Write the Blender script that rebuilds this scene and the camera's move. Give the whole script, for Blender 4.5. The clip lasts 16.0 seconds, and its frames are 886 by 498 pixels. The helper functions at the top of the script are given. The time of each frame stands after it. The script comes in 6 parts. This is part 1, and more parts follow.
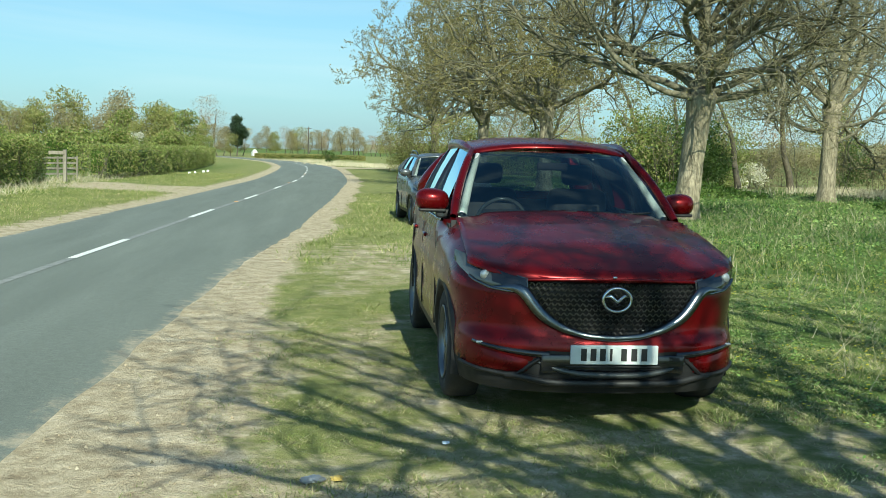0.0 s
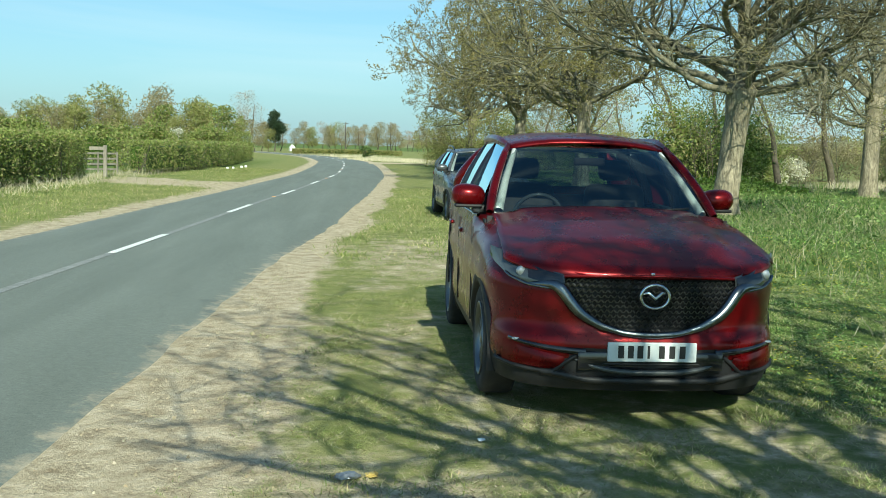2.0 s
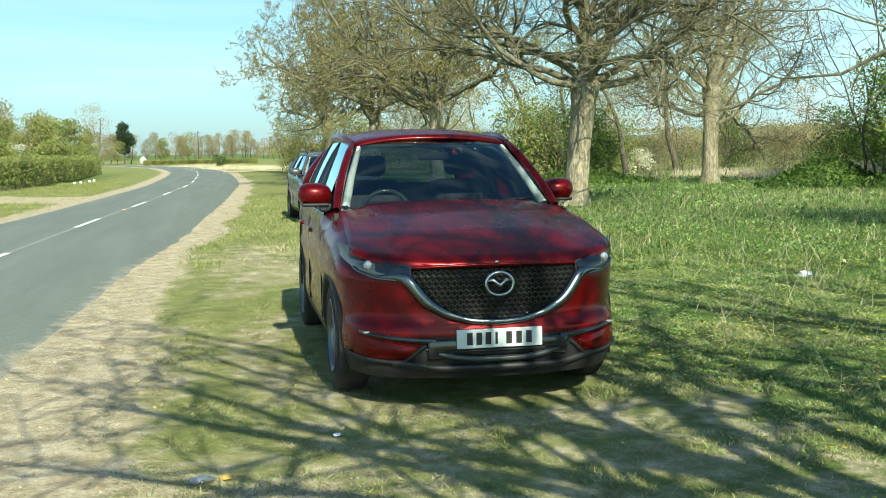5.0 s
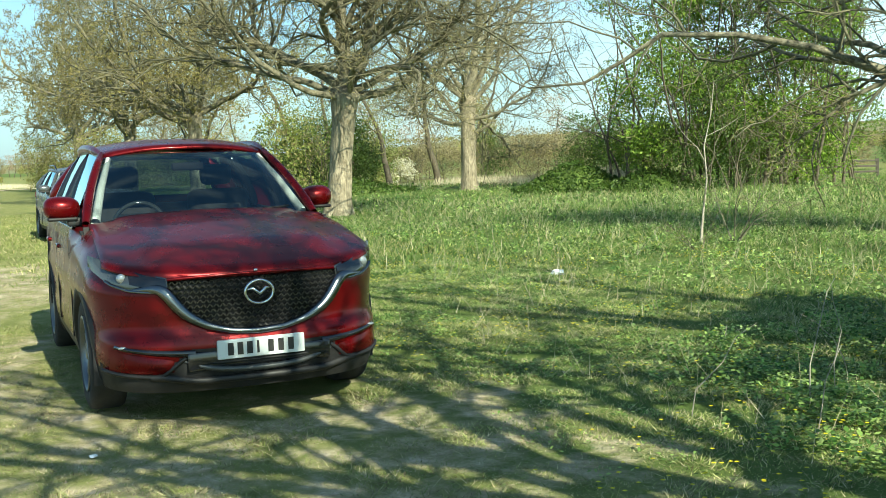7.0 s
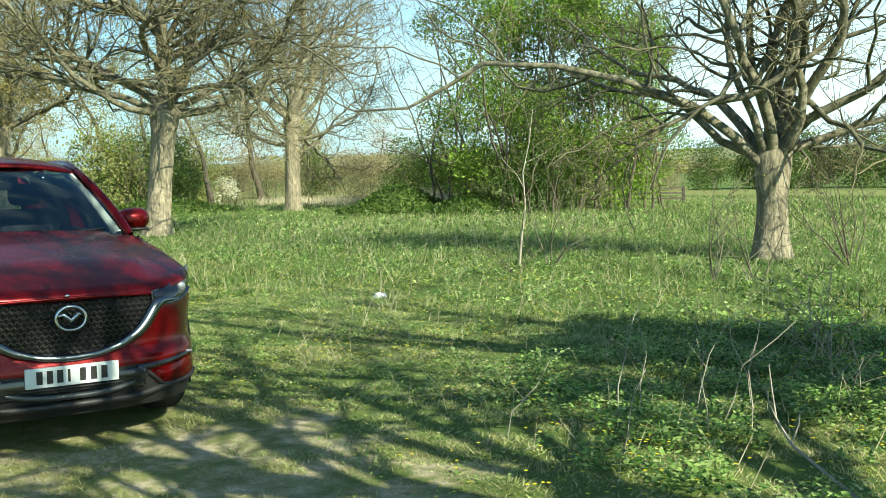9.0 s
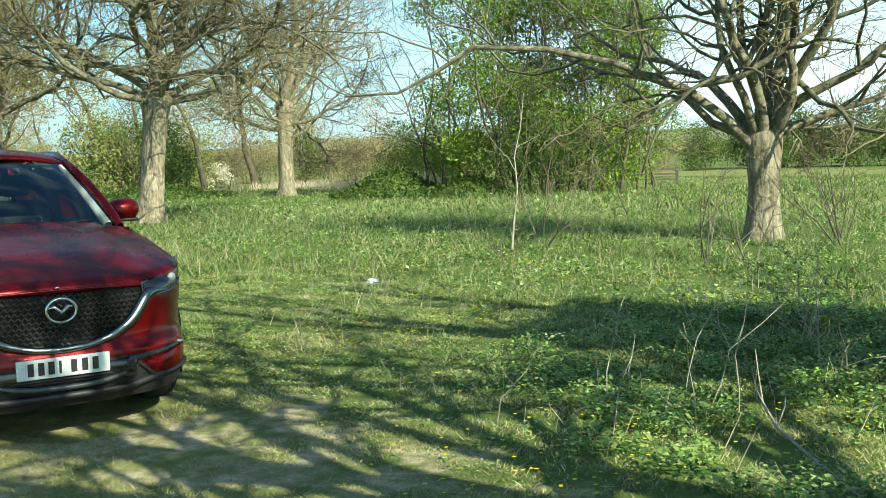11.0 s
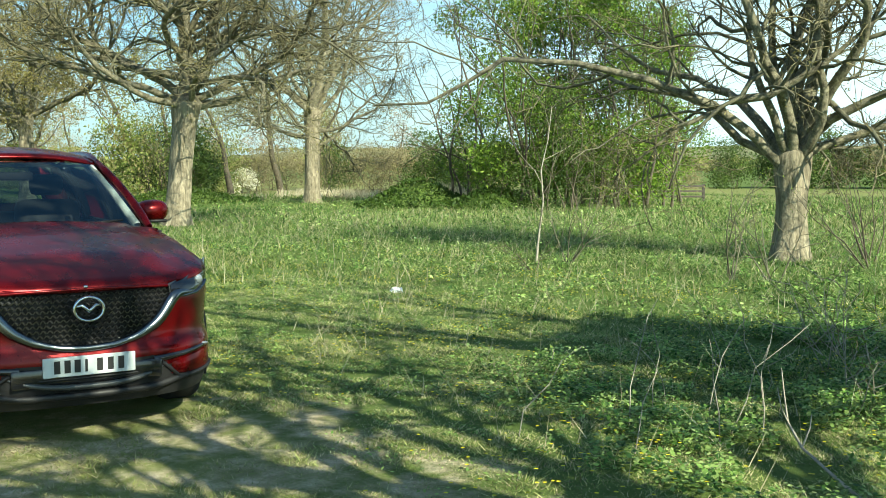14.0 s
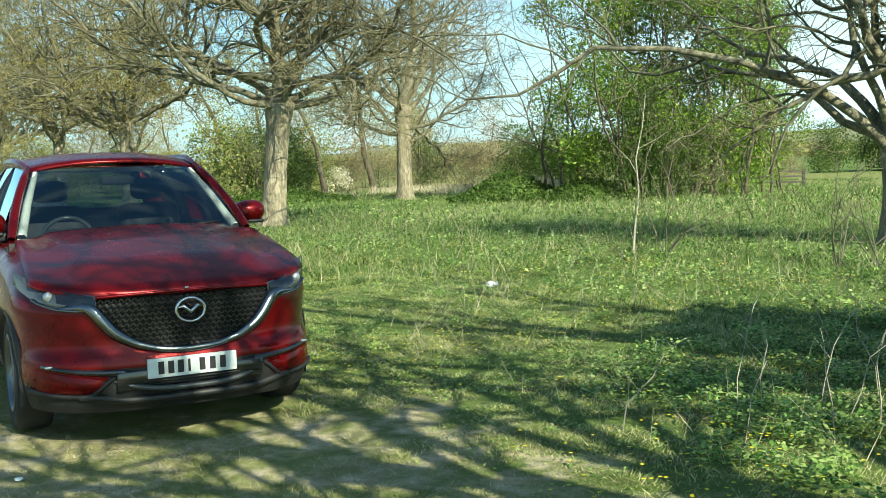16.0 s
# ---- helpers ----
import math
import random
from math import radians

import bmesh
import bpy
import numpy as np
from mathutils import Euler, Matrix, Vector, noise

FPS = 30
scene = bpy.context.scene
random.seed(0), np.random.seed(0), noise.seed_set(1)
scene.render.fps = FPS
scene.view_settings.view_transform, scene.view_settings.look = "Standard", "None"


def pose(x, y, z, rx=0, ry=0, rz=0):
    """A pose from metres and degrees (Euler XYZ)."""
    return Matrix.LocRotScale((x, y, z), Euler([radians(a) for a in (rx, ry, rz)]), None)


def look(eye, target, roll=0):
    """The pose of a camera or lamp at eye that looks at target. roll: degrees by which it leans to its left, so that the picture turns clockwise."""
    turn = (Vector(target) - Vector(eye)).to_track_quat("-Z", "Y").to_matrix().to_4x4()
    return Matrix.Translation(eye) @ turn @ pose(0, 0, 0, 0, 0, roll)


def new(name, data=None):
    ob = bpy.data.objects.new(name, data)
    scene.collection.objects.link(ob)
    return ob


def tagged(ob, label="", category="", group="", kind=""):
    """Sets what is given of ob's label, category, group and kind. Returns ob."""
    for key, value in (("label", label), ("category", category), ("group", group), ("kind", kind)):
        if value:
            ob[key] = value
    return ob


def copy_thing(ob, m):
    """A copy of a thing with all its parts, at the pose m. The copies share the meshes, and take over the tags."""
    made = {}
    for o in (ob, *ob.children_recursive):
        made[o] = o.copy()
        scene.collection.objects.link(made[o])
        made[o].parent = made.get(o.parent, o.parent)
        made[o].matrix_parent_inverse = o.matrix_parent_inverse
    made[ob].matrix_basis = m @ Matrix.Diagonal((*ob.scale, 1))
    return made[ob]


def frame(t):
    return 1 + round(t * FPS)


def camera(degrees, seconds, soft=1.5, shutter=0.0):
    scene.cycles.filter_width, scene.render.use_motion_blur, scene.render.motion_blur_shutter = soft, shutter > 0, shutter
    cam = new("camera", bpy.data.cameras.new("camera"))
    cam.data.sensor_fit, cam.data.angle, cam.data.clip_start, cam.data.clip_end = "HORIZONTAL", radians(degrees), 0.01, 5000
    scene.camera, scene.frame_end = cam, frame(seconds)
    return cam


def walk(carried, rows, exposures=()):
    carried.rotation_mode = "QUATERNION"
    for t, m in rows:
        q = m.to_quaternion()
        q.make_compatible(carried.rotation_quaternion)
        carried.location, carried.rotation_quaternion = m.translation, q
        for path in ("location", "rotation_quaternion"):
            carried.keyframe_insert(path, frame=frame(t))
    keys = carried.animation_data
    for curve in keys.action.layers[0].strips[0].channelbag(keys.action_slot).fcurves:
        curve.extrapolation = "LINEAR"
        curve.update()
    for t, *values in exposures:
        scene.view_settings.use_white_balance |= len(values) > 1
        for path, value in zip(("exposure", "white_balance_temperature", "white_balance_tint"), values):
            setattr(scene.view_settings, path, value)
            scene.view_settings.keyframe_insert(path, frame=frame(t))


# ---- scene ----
cam = camera(45.0, 16.0, 0.75)
PATH = [
    (0, (-1.703, -6.055, 1.611), (-1.482, -4.075, 1.432), 1.6),
    (0.5, (-1.7, -6.045, 1.611), (-1.487, -4.065, 1.423), 1.8),
    (1, (-1.699, -6.047, 1.612), (-1.513, -4.065, 1.42), 1.6),
    (1.5, (-1.699, -6.042, 1.611), (-1.531, -4.058, 1.418), 1.6),
    (2, (-1.695, -6.022, 1.613), (-1.542, -4.037, 1.423), 1.5),
    (2.5, (-1.693, -6.025, 1.615), (-1.559, -4.038, 1.427), 1.1),
    (3, (-1.695, -6.035, 1.613), (-1.551, -4.049, 1.431), 1.1),
    (3.2, (-1.694, -6.047, 1.613), (-1.543, -4.061, 1.435), 1.3),
    (5.3, (-1.605, -6.107, 1.571), (-1.109, -4.178, 1.382), -0.5),
    (5.5, (-1.61, -6.1, 1.58), (-1.027, -4.197, 1.379), 0.6),
    (6, (-1.594, -6.134, 1.556), (-0.886, -4.272, 1.375), -1.0),
    (6.5, (-1.578, -6.158, 1.539), (-0.793, -4.326, 1.367), -2.0),
    (7, (-1.572, -6.167, 1.536), (-0.754, -4.35, 1.364), -2.0),
    (7.5, (-1.562, -6.155, 1.541), (-0.699, -4.357, 1.391), -2.5),
    (8, (-1.564, -6.156, 1.531), (-0.609, -4.405, 1.391), -2.2),
    (8.5, (-1.567, -6.182, 1.557), (-0.518, -4.485, 1.414), -1.5),
    (9, (-1.583, -6.223, 1.576), (-0.477, -4.563, 1.434), -0.9),
    (9.2, (-1.594, -6.231, 1.582), (-0.477, -4.578, 1.447), -0.6),
    (11.3, (-1.561, -6.274, 1.611), (-0.458, -4.615, 1.429), -1.8),
    (11.5, (-1.56, -6.273, 1.605), (-0.467, -4.608, 1.422), -1.8),
    (12, (-1.561, -6.271, 1.587), (-0.499, -4.585, 1.413), -0.8),
    (12.5, (-1.557, -6.262, 1.593), (-0.515, -4.564, 1.42), -0.7),
    (13, (-1.536, -6.274, 1.599), (-0.457, -4.598, 1.435), -0.9),
    (13.5, (-1.57, -6.286, 1.609), (-0.435, -4.647, 1.45), -0.5),
    (14, (-1.585, -6.261, 1.599), (-0.508, -4.583, 1.446), -0.0),
    (14.5, (-1.576, -6.232, 1.597), (-0.562, -4.515, 1.444), -0.5),
    (15, (-1.577, -6.221, 1.597), (-0.605, -4.479, 1.442), -0.6),
    (15.5, (-1.572, -6.203, 1.597), (-0.626, -4.448, 1.441), -0.8),
    (16, (-1.56, -6.182, 1.589), (-0.634, -4.417, 1.428), -1.8),
]
walk(cam, [(t, look(eye, target, roll)) for t, eye, target, roll in PATH], [(0, 0.56, 6350, -9), (3.2, 0.56, 6350, -9), (6, 0.99, 6900, -7), (16, 0.97, 6900, -7)])

# ---- light ----
SUN_ELEV, SUN_AZ = 34.0, 4.0   # the sun stands behind the camera's start, a little to the right
world = bpy.data.worlds.new("sky")
scene.world = world
world.use_nodes = True
wn, wl = world.node_tree.nodes, world.node_tree.links
wn.clear()
w_out = wn.new("ShaderNodeOutputWorld")
w_bg = wn.new("ShaderNodeBackground")
w_sky = wn.new("ShaderNodeTexSky")
w_sky.sky_type = "NISHITA"
w_sky.sun_disc = False
w_sky.sun_elevation = radians(SUN_ELEV)
w_sky.sun_rotation = radians(180 - SUN_AZ)
w_sky.air_density, w_sky.dust_density, w_sky.ozone_density = 1.0, 1.5, 1.2
w_bg.inputs["Strength"].default_value = 0.072
# thin streaky cloud over the whole dome
w_co = wn.new("ShaderNodeTexCoord")
w_map = wn.new("ShaderNodeMapping")
w_map.inputs["Scale"].default_value = (1.2, 1.6, 9.0)
w_no = wn.new("ShaderNodeTexNoise")
w_no.inputs["Scale"].default_value, w_no.inputs["Detail"].default_value = 2.2, 7.0
w_no.inputs["Distortion"].default_value = 0.6
w_ra = wn.new("ShaderNodeValToRGB")
w_ra.color_ramp.elements[0].position, w_ra.color_ramp.elements[0].color = 0.47, (0, 0, 0, 1)
w_ra.color_ramp.elements[1].position, w_ra.color_ramp.elements[1].color = 0.80, (0.34, 0.34, 0.34, 1)
w_mix = wn.new("ShaderNodeMixRGB")
w_mix.inputs["Color2"].default_value = (8.0, 8.6, 9.2, 1)
wl.new(w_co.outputs["Generated"], w_map.inputs["Vector"])
wl.new(w_map.outputs["Vector"], w_no.inputs["Vector"])
wl.new(w_no.outputs["Fac"], w_ra.inputs["Fac"])
wl.new(w_ra.outputs["Color"], w_mix.inputs["Fac"])
w_tint = wn.new("ShaderNodeMixRGB")
w_tint.blend_type = "MULTIPLY"
w_tint.inputs["Fac"].default_value = 1.0
w_tint.inputs["Color2"].default_value = (0.66, 1.02, 1.32, 1)
wl.new(w_sky.outputs["Color"], w_tint.inputs["Color1"])
wl.new(w_tint.outputs["Color"], w_mix.inputs["Color1"])
# pale haze towards the horizon, all round
w_sep = wn.new("ShaderNodeSeparateXYZ")
wl.new(w_co.outputs["Generated"], w_sep.inputs["Vector"])
w_hz = wn.new("ShaderNodeMapRange")
w_hz.inputs["From Min"].default_value, w_hz.inputs["From Max"].default_value = 0.0, 0.28
w_hz.inputs["To Min"].default_value, w_hz.inputs["To Max"].default_value = 0.38, 0.0
wl.new(w_sep.outputs["Z"], w_hz.inputs["Value"])
w_haze = wn.new("ShaderNodeMixRGB")
w_haze.inputs["Color2"].default_value = (8.4, 10.8, 12.6, 1)
# a bright bank of high cloud low in the sky over the fields
w_bx = wn.new("ShaderNodeMapRange")
w_bx.inputs["From Min"].default_value, w_bx.inputs["From Max"].default_value = 0.25, 0.75
wl.new(w_sep.outputs["X"], w_bx.inputs["Value"])
w_bz = wn.new("ShaderNodeMapRange")
w_bz.inputs["From Min"].default_value, w_bz.inputs["From Max"].default_value = 0.05, 0.38
w_bz.inputs["To Min"].default_value, w_bz.inputs["To Max"].default_value = 0.85, 0.0
wl.new(w_sep.outputs["Z"], w_bz.inputs["Value"])
w_mul = wn.new("ShaderNodeMath")
w_mul.operation = "MULTIPLY"
wl.new(w_bx.outputs["Result"], w_mul.inputs[0])
wl.new(w_bz.outputs["Result"], w_mul.inputs[1])
w_max = wn.new("ShaderNodeMath")
w_max.operation = "MAXIMUM"
wl.new(w_hz.outputs["Result"], w_max.inputs[0])
wl.new(w_mul.outputs[0], w_max.inputs[1])
wl.new(w_max.outputs[0], w_haze.inputs["Fac"])
wl.new(w_mix.outputs["Color"], w_haze.inputs["Color1"])
wl.new(w_haze.outputs["Color"], w_bg.inputs["Color"])
wl.new(w_bg.outputs["Background"], w_out.inputs["Surface"])

sun_data = bpy.data.lights.new("sun", "SUN")
sun_data.energy, sun_data.angle, sun_data.color = 5.0, radians(0.42), (1.0, 0.94, 0.82)
sun = new("sun", sun_data)
a = radians(SUN_AZ)
e = radians(SUN_ELEV)
sun.matrix_world = look((30 * math.sin(a), -60, 50),
                        (30 * math.sin(a) - math.sin(a) * math.cos(e), -60 + math.cos(a) * math.cos(e), 50 - math.sin(e)))

# ---- materials ----
MATS = {}


def ramp(nt, fac, stops):
    r = nt.nodes.new("ShaderNodeValToRGB")
    while len(r.color_ramp.elements) < len(stops):
        r.color_ramp.elements.new(0.5)
    for el, (p, c) in zip(r.color_ramp.elements, stops):
        el.position, el.color = p, (*c, 1)
    nt.links.new(fac, r.inputs["Fac"])
    return r.outputs["Color"]


def noise_fac(nt, scale, detail=4.0, rough=0.55, world_space=True, stretch=None, distortion=0.0):
    if world_space:
        v = nt.nodes.new("ShaderNodeNewGeometry").outputs["Position"]
    else:
        v = nt.nodes.new("ShaderNodeTexCoord").outputs["Object"]
    if stretch:
        m = nt.nodes.new("ShaderNodeMapping")
        m.inputs["Scale"].default_value = stretch
        nt.links.new(v, m.inputs["Vector"])
        v = m.outputs["Vector"]
    n = nt.nodes.new("ShaderNodeTexNoise")
    n.inputs["Scale"].default_value, n.inputs["Detail"].default_value = scale, detail
    n.inputs["Roughness"].default_value, n.inputs["Distortion"].default_value = rough, distortion
    nt.links.new(v, n.inputs["Vector"])
    return n.outputs["Fac"]


def mixc(nt, fac, a_, b_, mode="MIX"):
    m = nt.nodes.new("ShaderNodeMixRGB")
    m.blend_type = mode
    for key, val in (("Fac", fac), ("Color1", a_), ("Color2", b_)):
        if isinstance(val, (int, float)):
            m.inputs[key].default_value = val
        elif isinstance(val, tuple):
            m.inputs[key].default_value = (*val, 1)
        else:
            nt.links.new(val, m.inputs[key])
    return m.outputs["Color"]


def base(name):
    m = bpy.data.materials.new(name)
    m.use_nodes = True
    MATS[name] = m
    return m, m.node_tree, m.node_tree.nodes["Principled BSDF"]


def bump(nt, b, height, strength=0.3, distance=0.02):
    n = nt.nodes.new("ShaderNodeBump")
    n.inputs["Strength"].default_value, n.inputs["Distance"].default_value = strength, distance
    nt.links.new(height, n.inputs["Height"])
    nt.links.new(n.outputs["Normal"], b.inputs["Normal"])


def grainy(name, c1, c2, scale, rough=0.8, strength=0.3, fine=8.0, world_space=True, stretch=None, metal=0.0, distance=0.02):
    """A surface that varies at two scales, with fine relief."""
    m, nt, b = base(name)
    f1 = noise_fac(nt, scale, 5, 0.6, world_space, stretch)
    f2 = noise_fac(nt, scale * fine, 4, 0.6, world_space, stretch)
    col = ramp(nt, f1, [(0.3, c1), (0.7, c2)])
    col = mixc(nt, 0.55, col, ramp(nt, f2, [(0.3, (0.6, 0.6, 0.6)), (0.7, (1.35, 1.35, 1.35))]), "MULTIPLY")
    nt.links.new(col, b.inputs["Base Color"])
    b.inputs["Roughness"].default_value, b.inputs["Metallic"].default_value = rough, metal
    bump(nt, b, f2, strength, distance)
    return m


def plain(name, c, rough=0.5, metal=0.0, coat=0.0):
    m, nt, b = base(name)
    f = noise_fac(nt, 14, 4, 0.6, False)
    col = mixc(nt, f, tuple(v * 0.9 for v in c), tuple(min(1, v * 1.1) for v in c))
    nt.links.new(col, b.inputs["Base Color"])
    nt.links.new(ramp(nt, f, [(0.3, (rough * 0.85,) * 3), (0.7, (min(1, rough * 1.15),) * 3)]), b.inputs["Roughness"])
    b.inputs["Metallic"].default_value, b.inputs["Coat Weight"].default_value = metal, coat
    return m


def leafy(name, colours, rough=0.55, through_light=0.35, patch=0.6, scale=0.6):
    """Leaves, blades and twigs: each island takes its own tone."""
    m, nt, b = base(name)
    g = nt.nodes.new("ShaderNodeNewGeometry")
    n = len(colours)
    col = ramp(nt, g.outputs["Random Per Island"], [((i + 0.5) / n, c) for i, c in enumerate(colours)])
    big = noise_fac(nt, scale, 4, 0.6)
    lo, hi = 1 - 0.5 * patch, 1 + 0.42 * patch
    col = mixc(nt, 0.85, col, ramp(nt, big, [(0.33, (lo * 0.97, lo, lo * 0.97)), (0.67, (hi, hi * 0.97, hi * 0.93))]), "MULTIPLY")
    nt.links.new(col, b.inputs["Base Color"])
    b.inputs["Roughness"].default_value = rough
    b.inputs["Specular IOR Level"].default_value = 0.3
    if through_light:
        t = nt.nodes.new("ShaderNodeBsdfTranslucent")
        nt.links.new(col, t.inputs["Color"])
        mx = nt.nodes.new("ShaderNodeMixShader")
        mx.inputs["Fac"].default_value = through_light
        out = nt.nodes["Material Output"]
        nt.links.new(b.outputs[0], mx.inputs[1])
        nt.links.new(t.outputs[0], mx.inputs[2])
        nt.links.new(mx.outputs[0], out.inputs["Surface"])
    return m


# ground: turf, with bare earth where the attribute "bare" says so and dry patches
m, nt, b = base("turf")
at = nt.nodes.new("ShaderNodeAttribute")
at.attribute_name = "bare"
f_big, f_mid, f_fine = noise_fac(nt, 0.35, 4), noise_fac(nt, 3.0, 6, 0.65), noise_fac(nt, 45, 5, 0.7)
green = ramp(nt, f_mid, [(0.3, (0.06, 0.10, 0.024)), (0.55, (0.12, 0.165, 0.042)), (0.75, (0.25, 0.25, 0.11))])
green = mixc(nt, f_big, green, (0.11, 0.165, 0.042))
dry = nt.nodes.new("ShaderNodeAttribute")
dry.attribute_name = "dry"
green = mixc(nt, dry.outputs["Fac"], green, ramp(nt, f_mid, [(0.3, (0.15, 0.18, 0.05)), (0.55, (0.26, 0.26, 0.10)), (0.75, (0.42, 0.36, 0.20))]))
soil = ramp(nt, noise_fac(nt, 4.5, 8, 0.75), [(0.3, (0.25, 0.19, 0.12)), (0.52, (0.52, 0.43, 0.30)), (0.72, (0.72, 0.62, 0.47))])
soil = mixc(nt, 0.5, soil, ramp(nt, f_fine, [(0.35, (0.6, 0.6, 0.6)), (0.65, (1.2, 1.2, 1.2))]), "MULTIPLY")
add = nt.nodes.new("ShaderNodeMath")
add.operation = "MULTIPLY_ADD"
nt.links.new(noise_fac(nt, 2.2, 6, 0.7), add.inputs[0])
add.inputs[1].default_value = 1.6
nt.links.new(at.outputs["Fac"], add.inputs[2])
mr = nt.nodes.new("ShaderNodeMapRange")
mr.inputs["From Min"].default_value, mr.inputs["From Max"].default_value = 1.15, 1.5
nt.links.new(add.outputs[0], mr.inputs["Value"])
col = mixc(nt, mr.outputs["Result"], green, soil)
nt.links.new(col, b.inputs["Base Color"])
b.inputs["Roughness"].default_value = 0.95
b.inputs["Specular IOR Level"].default_value = 0.15
bump(nt, b, mixc(nt, 0.6, f_fine, noise_fac(nt, 9, 6, 0.7)), 0.8, 0.08)

# asphalt with pale chippings, worn wheel tracks left to noise
m, nt, b = base("asphalt")
f1, f2 = noise_fac(nt, 0.5, 5, 0.6, True, (3, 0.25, 1)), noise_fac(nt, 90, 4, 0.8)
col = ramp(nt, f1, [(0.3, (0.124, 0.139, 0.122)), (0.7, (0.168, 0.186, 0.165))])
col = mixc(nt, 0.7, col, ramp(nt, f2, [(0.3, (0.55, 0.55, 0.55)), (0.7, (1.5, 1.5, 1.5))]), "MULTIPLY")
col = mixc(nt, 0.55, col, ramp(nt, noise_fac(nt, 22, 5, 0.75), [(0.35, (0.78, 0.78, 0.78)), (0.65, (1.22, 1.22, 1.20))]), "MULTIPLY")
# sand and dust trodden over the edges
ed = nt.nodes.new("ShaderNodeAttribute")
ed.attribute_name = "edge"
ea = nt.nodes.new("ShaderNodeMath")
ea.operation = "MULTIPLY_ADD"
nt.links.new(noise_fac(nt, 3.5, 7, 0.75), ea.inputs[0])
ea.inputs[1].default_value = 0.8
nt.links.new(ed.outputs["Fac"], ea.inputs[2])
em = nt.nodes.new("ShaderNodeMapRange")
em.inputs["From Min"].default_value, em.inputs["From Max"].default_value = 1.21, 1.46
nt.links.new(ea.outputs[0], em.inputs["Value"])
col = mixc(nt, em.outputs["Result"], col, ramp(nt, f2, [(0.3, (0.36, 0.29, 0.20)), (0.7, (0.60, 0.50, 0.36))]))
nt.links.new(col, b.inputs["Base Color"])
b.inputs["Roughness"].default_value = 0.85
bump(nt, b, f2, 0.5, 0.01)

# bark: pale grey-tan plates with green algae
m, nt, b = base("bark")
f1 = noise_fac(nt, 9, 6, 0.7, False, (1, 1, 0.35), 0.8)
f2 = noise_fac(nt, 1.1, 4, 0.6, False)
f3 = noise_fac(nt, 16, 5, 0.65, False, (1, 1, 0.10), 0.5)
col = ramp(nt, f1, [(0.30, (0.08, 0.066, 0.045)), (0.48, (0.25, 0.21, 0.155)), (0.66, (0.45, 0.385, 0.29))])
col = mixc(nt, f2, col, ramp(nt, f1, [(0.3, (0.13, 0.115, 0.07)), (0.7, (0.33, 0.295, 0.20))]))
col = mixc(nt, 0.45, col, ramp(nt, f3, [(0.38, (0.4, 0.38, 0.35)), (0.6, (1.2, 1.18, 1.12))]), "MULTIPLY")
nt.links.new(col, b.inputs["Base Color"])
b.inputs["Roughness"].default_value = 0.9
bump(nt, b, mixc(nt, 0.5, f1, f3), 1.0, 0.05)

grainy("limb_bark", (0.06, 0.054, 0.034), (0.29, 0.262, 0.18), 7, 0.9, 0.6, 4, False, None, 0.0, 0.03)
grainy("branch_bark", (0.042, 0.040, 0.025), (0.19, 0.18, 0.115), 5, 0.9, 0.4, 6, False)
grainy("twig_bark", (0.07, 0.062, 0.035), (0.23, 0.20, 0.11), 3, 0.9, 0.2, 6, False)
grainy("dark_bark", (0.06, 0.05, 0.035), (0.14, 0.115, 0.08), 6, 0.9, 0.4, 6, False)
grainy("birch_bark", (0.24, 0.21, 0.165), (0.40, 0.36, 0.30), 12, 0.8, 0.3, 5, False)
leafy("grass", [(0.045, 0.105, 0.026), (0.085, 0.17, 0.04), (0.16, 0.26, 0.065), (0.11, 0.205, 0.05), (0.22, 0.31, 0.085), (0.31, 0.38, 0.14), (0.46, 0.43, 0.25)], 0.5, 0.4, 1.25, 2.1)
leafy("short_grass", [(0.15, 0.21, 0.05), (0.25, 0.29, 0.09), (0.36, 0.36, 0.15), (0.20, 0.26, 0.07), (0.55, 0.48, 0.28)], 0.65, 0.35)
leafy("weeds", [(0.06, 0.14, 0.035), (0.14, 0.27, 0.06), (0.36, 0.50, 0.15), (0.20, 0.34, 0.09), (0.44, 0.54, 0.22)], 0.38, 0.4, 1.15, 2.6)
leafy("lawn", [(0.11, 0.175, 0.045), (0.26, 0.34, 0.10), (0.44, 0.49, 0.19), (0.34, 0.41, 0.13), (0.55, 0.56, 0.25), (0.70, 0.62, 0.42)], 0.55, 0.35, 1.1, 2.4)
leafy("straw", [(0.46, 0.41, 0.28), (0.62, 0.56, 0.42), (0.38, 0.33, 0.22), (0.55, 0.50, 0.38)], 0.7, 0.2)
leafy("thatch", [(0.12, 0.09, 0.055), (0.40, 0.34, 0.20), (0.22, 0.27, 0.09), (0.62, 0.55, 0.38), (0.16, 0.22, 0.06), (0.30, 0.24, 0.15), (0.24, 0.32, 0.09)], 0.8, 0.2, 1.0, 3.0)
leafy("petals", [(0.75, 0.62, 0.02), (0.85, 0.75, 0.05)], 0.5, 0.3)
leafy("bud_leaf", [(0.18, 0.16, 0.06), (0.26, 0.22, 0.09), (0.21, 0.205, 0.06), (0.32, 0.27, 0.12)], 0.6, 0.4)
leafy("spring_leaf", [(0.13, 0.23, 0.03), (0.20, 0.32, 0.045), (0.085, 0.16, 0.022), (0.29, 0.40, 0.07)], 0.5, 0.42, 0.9, 0.9)
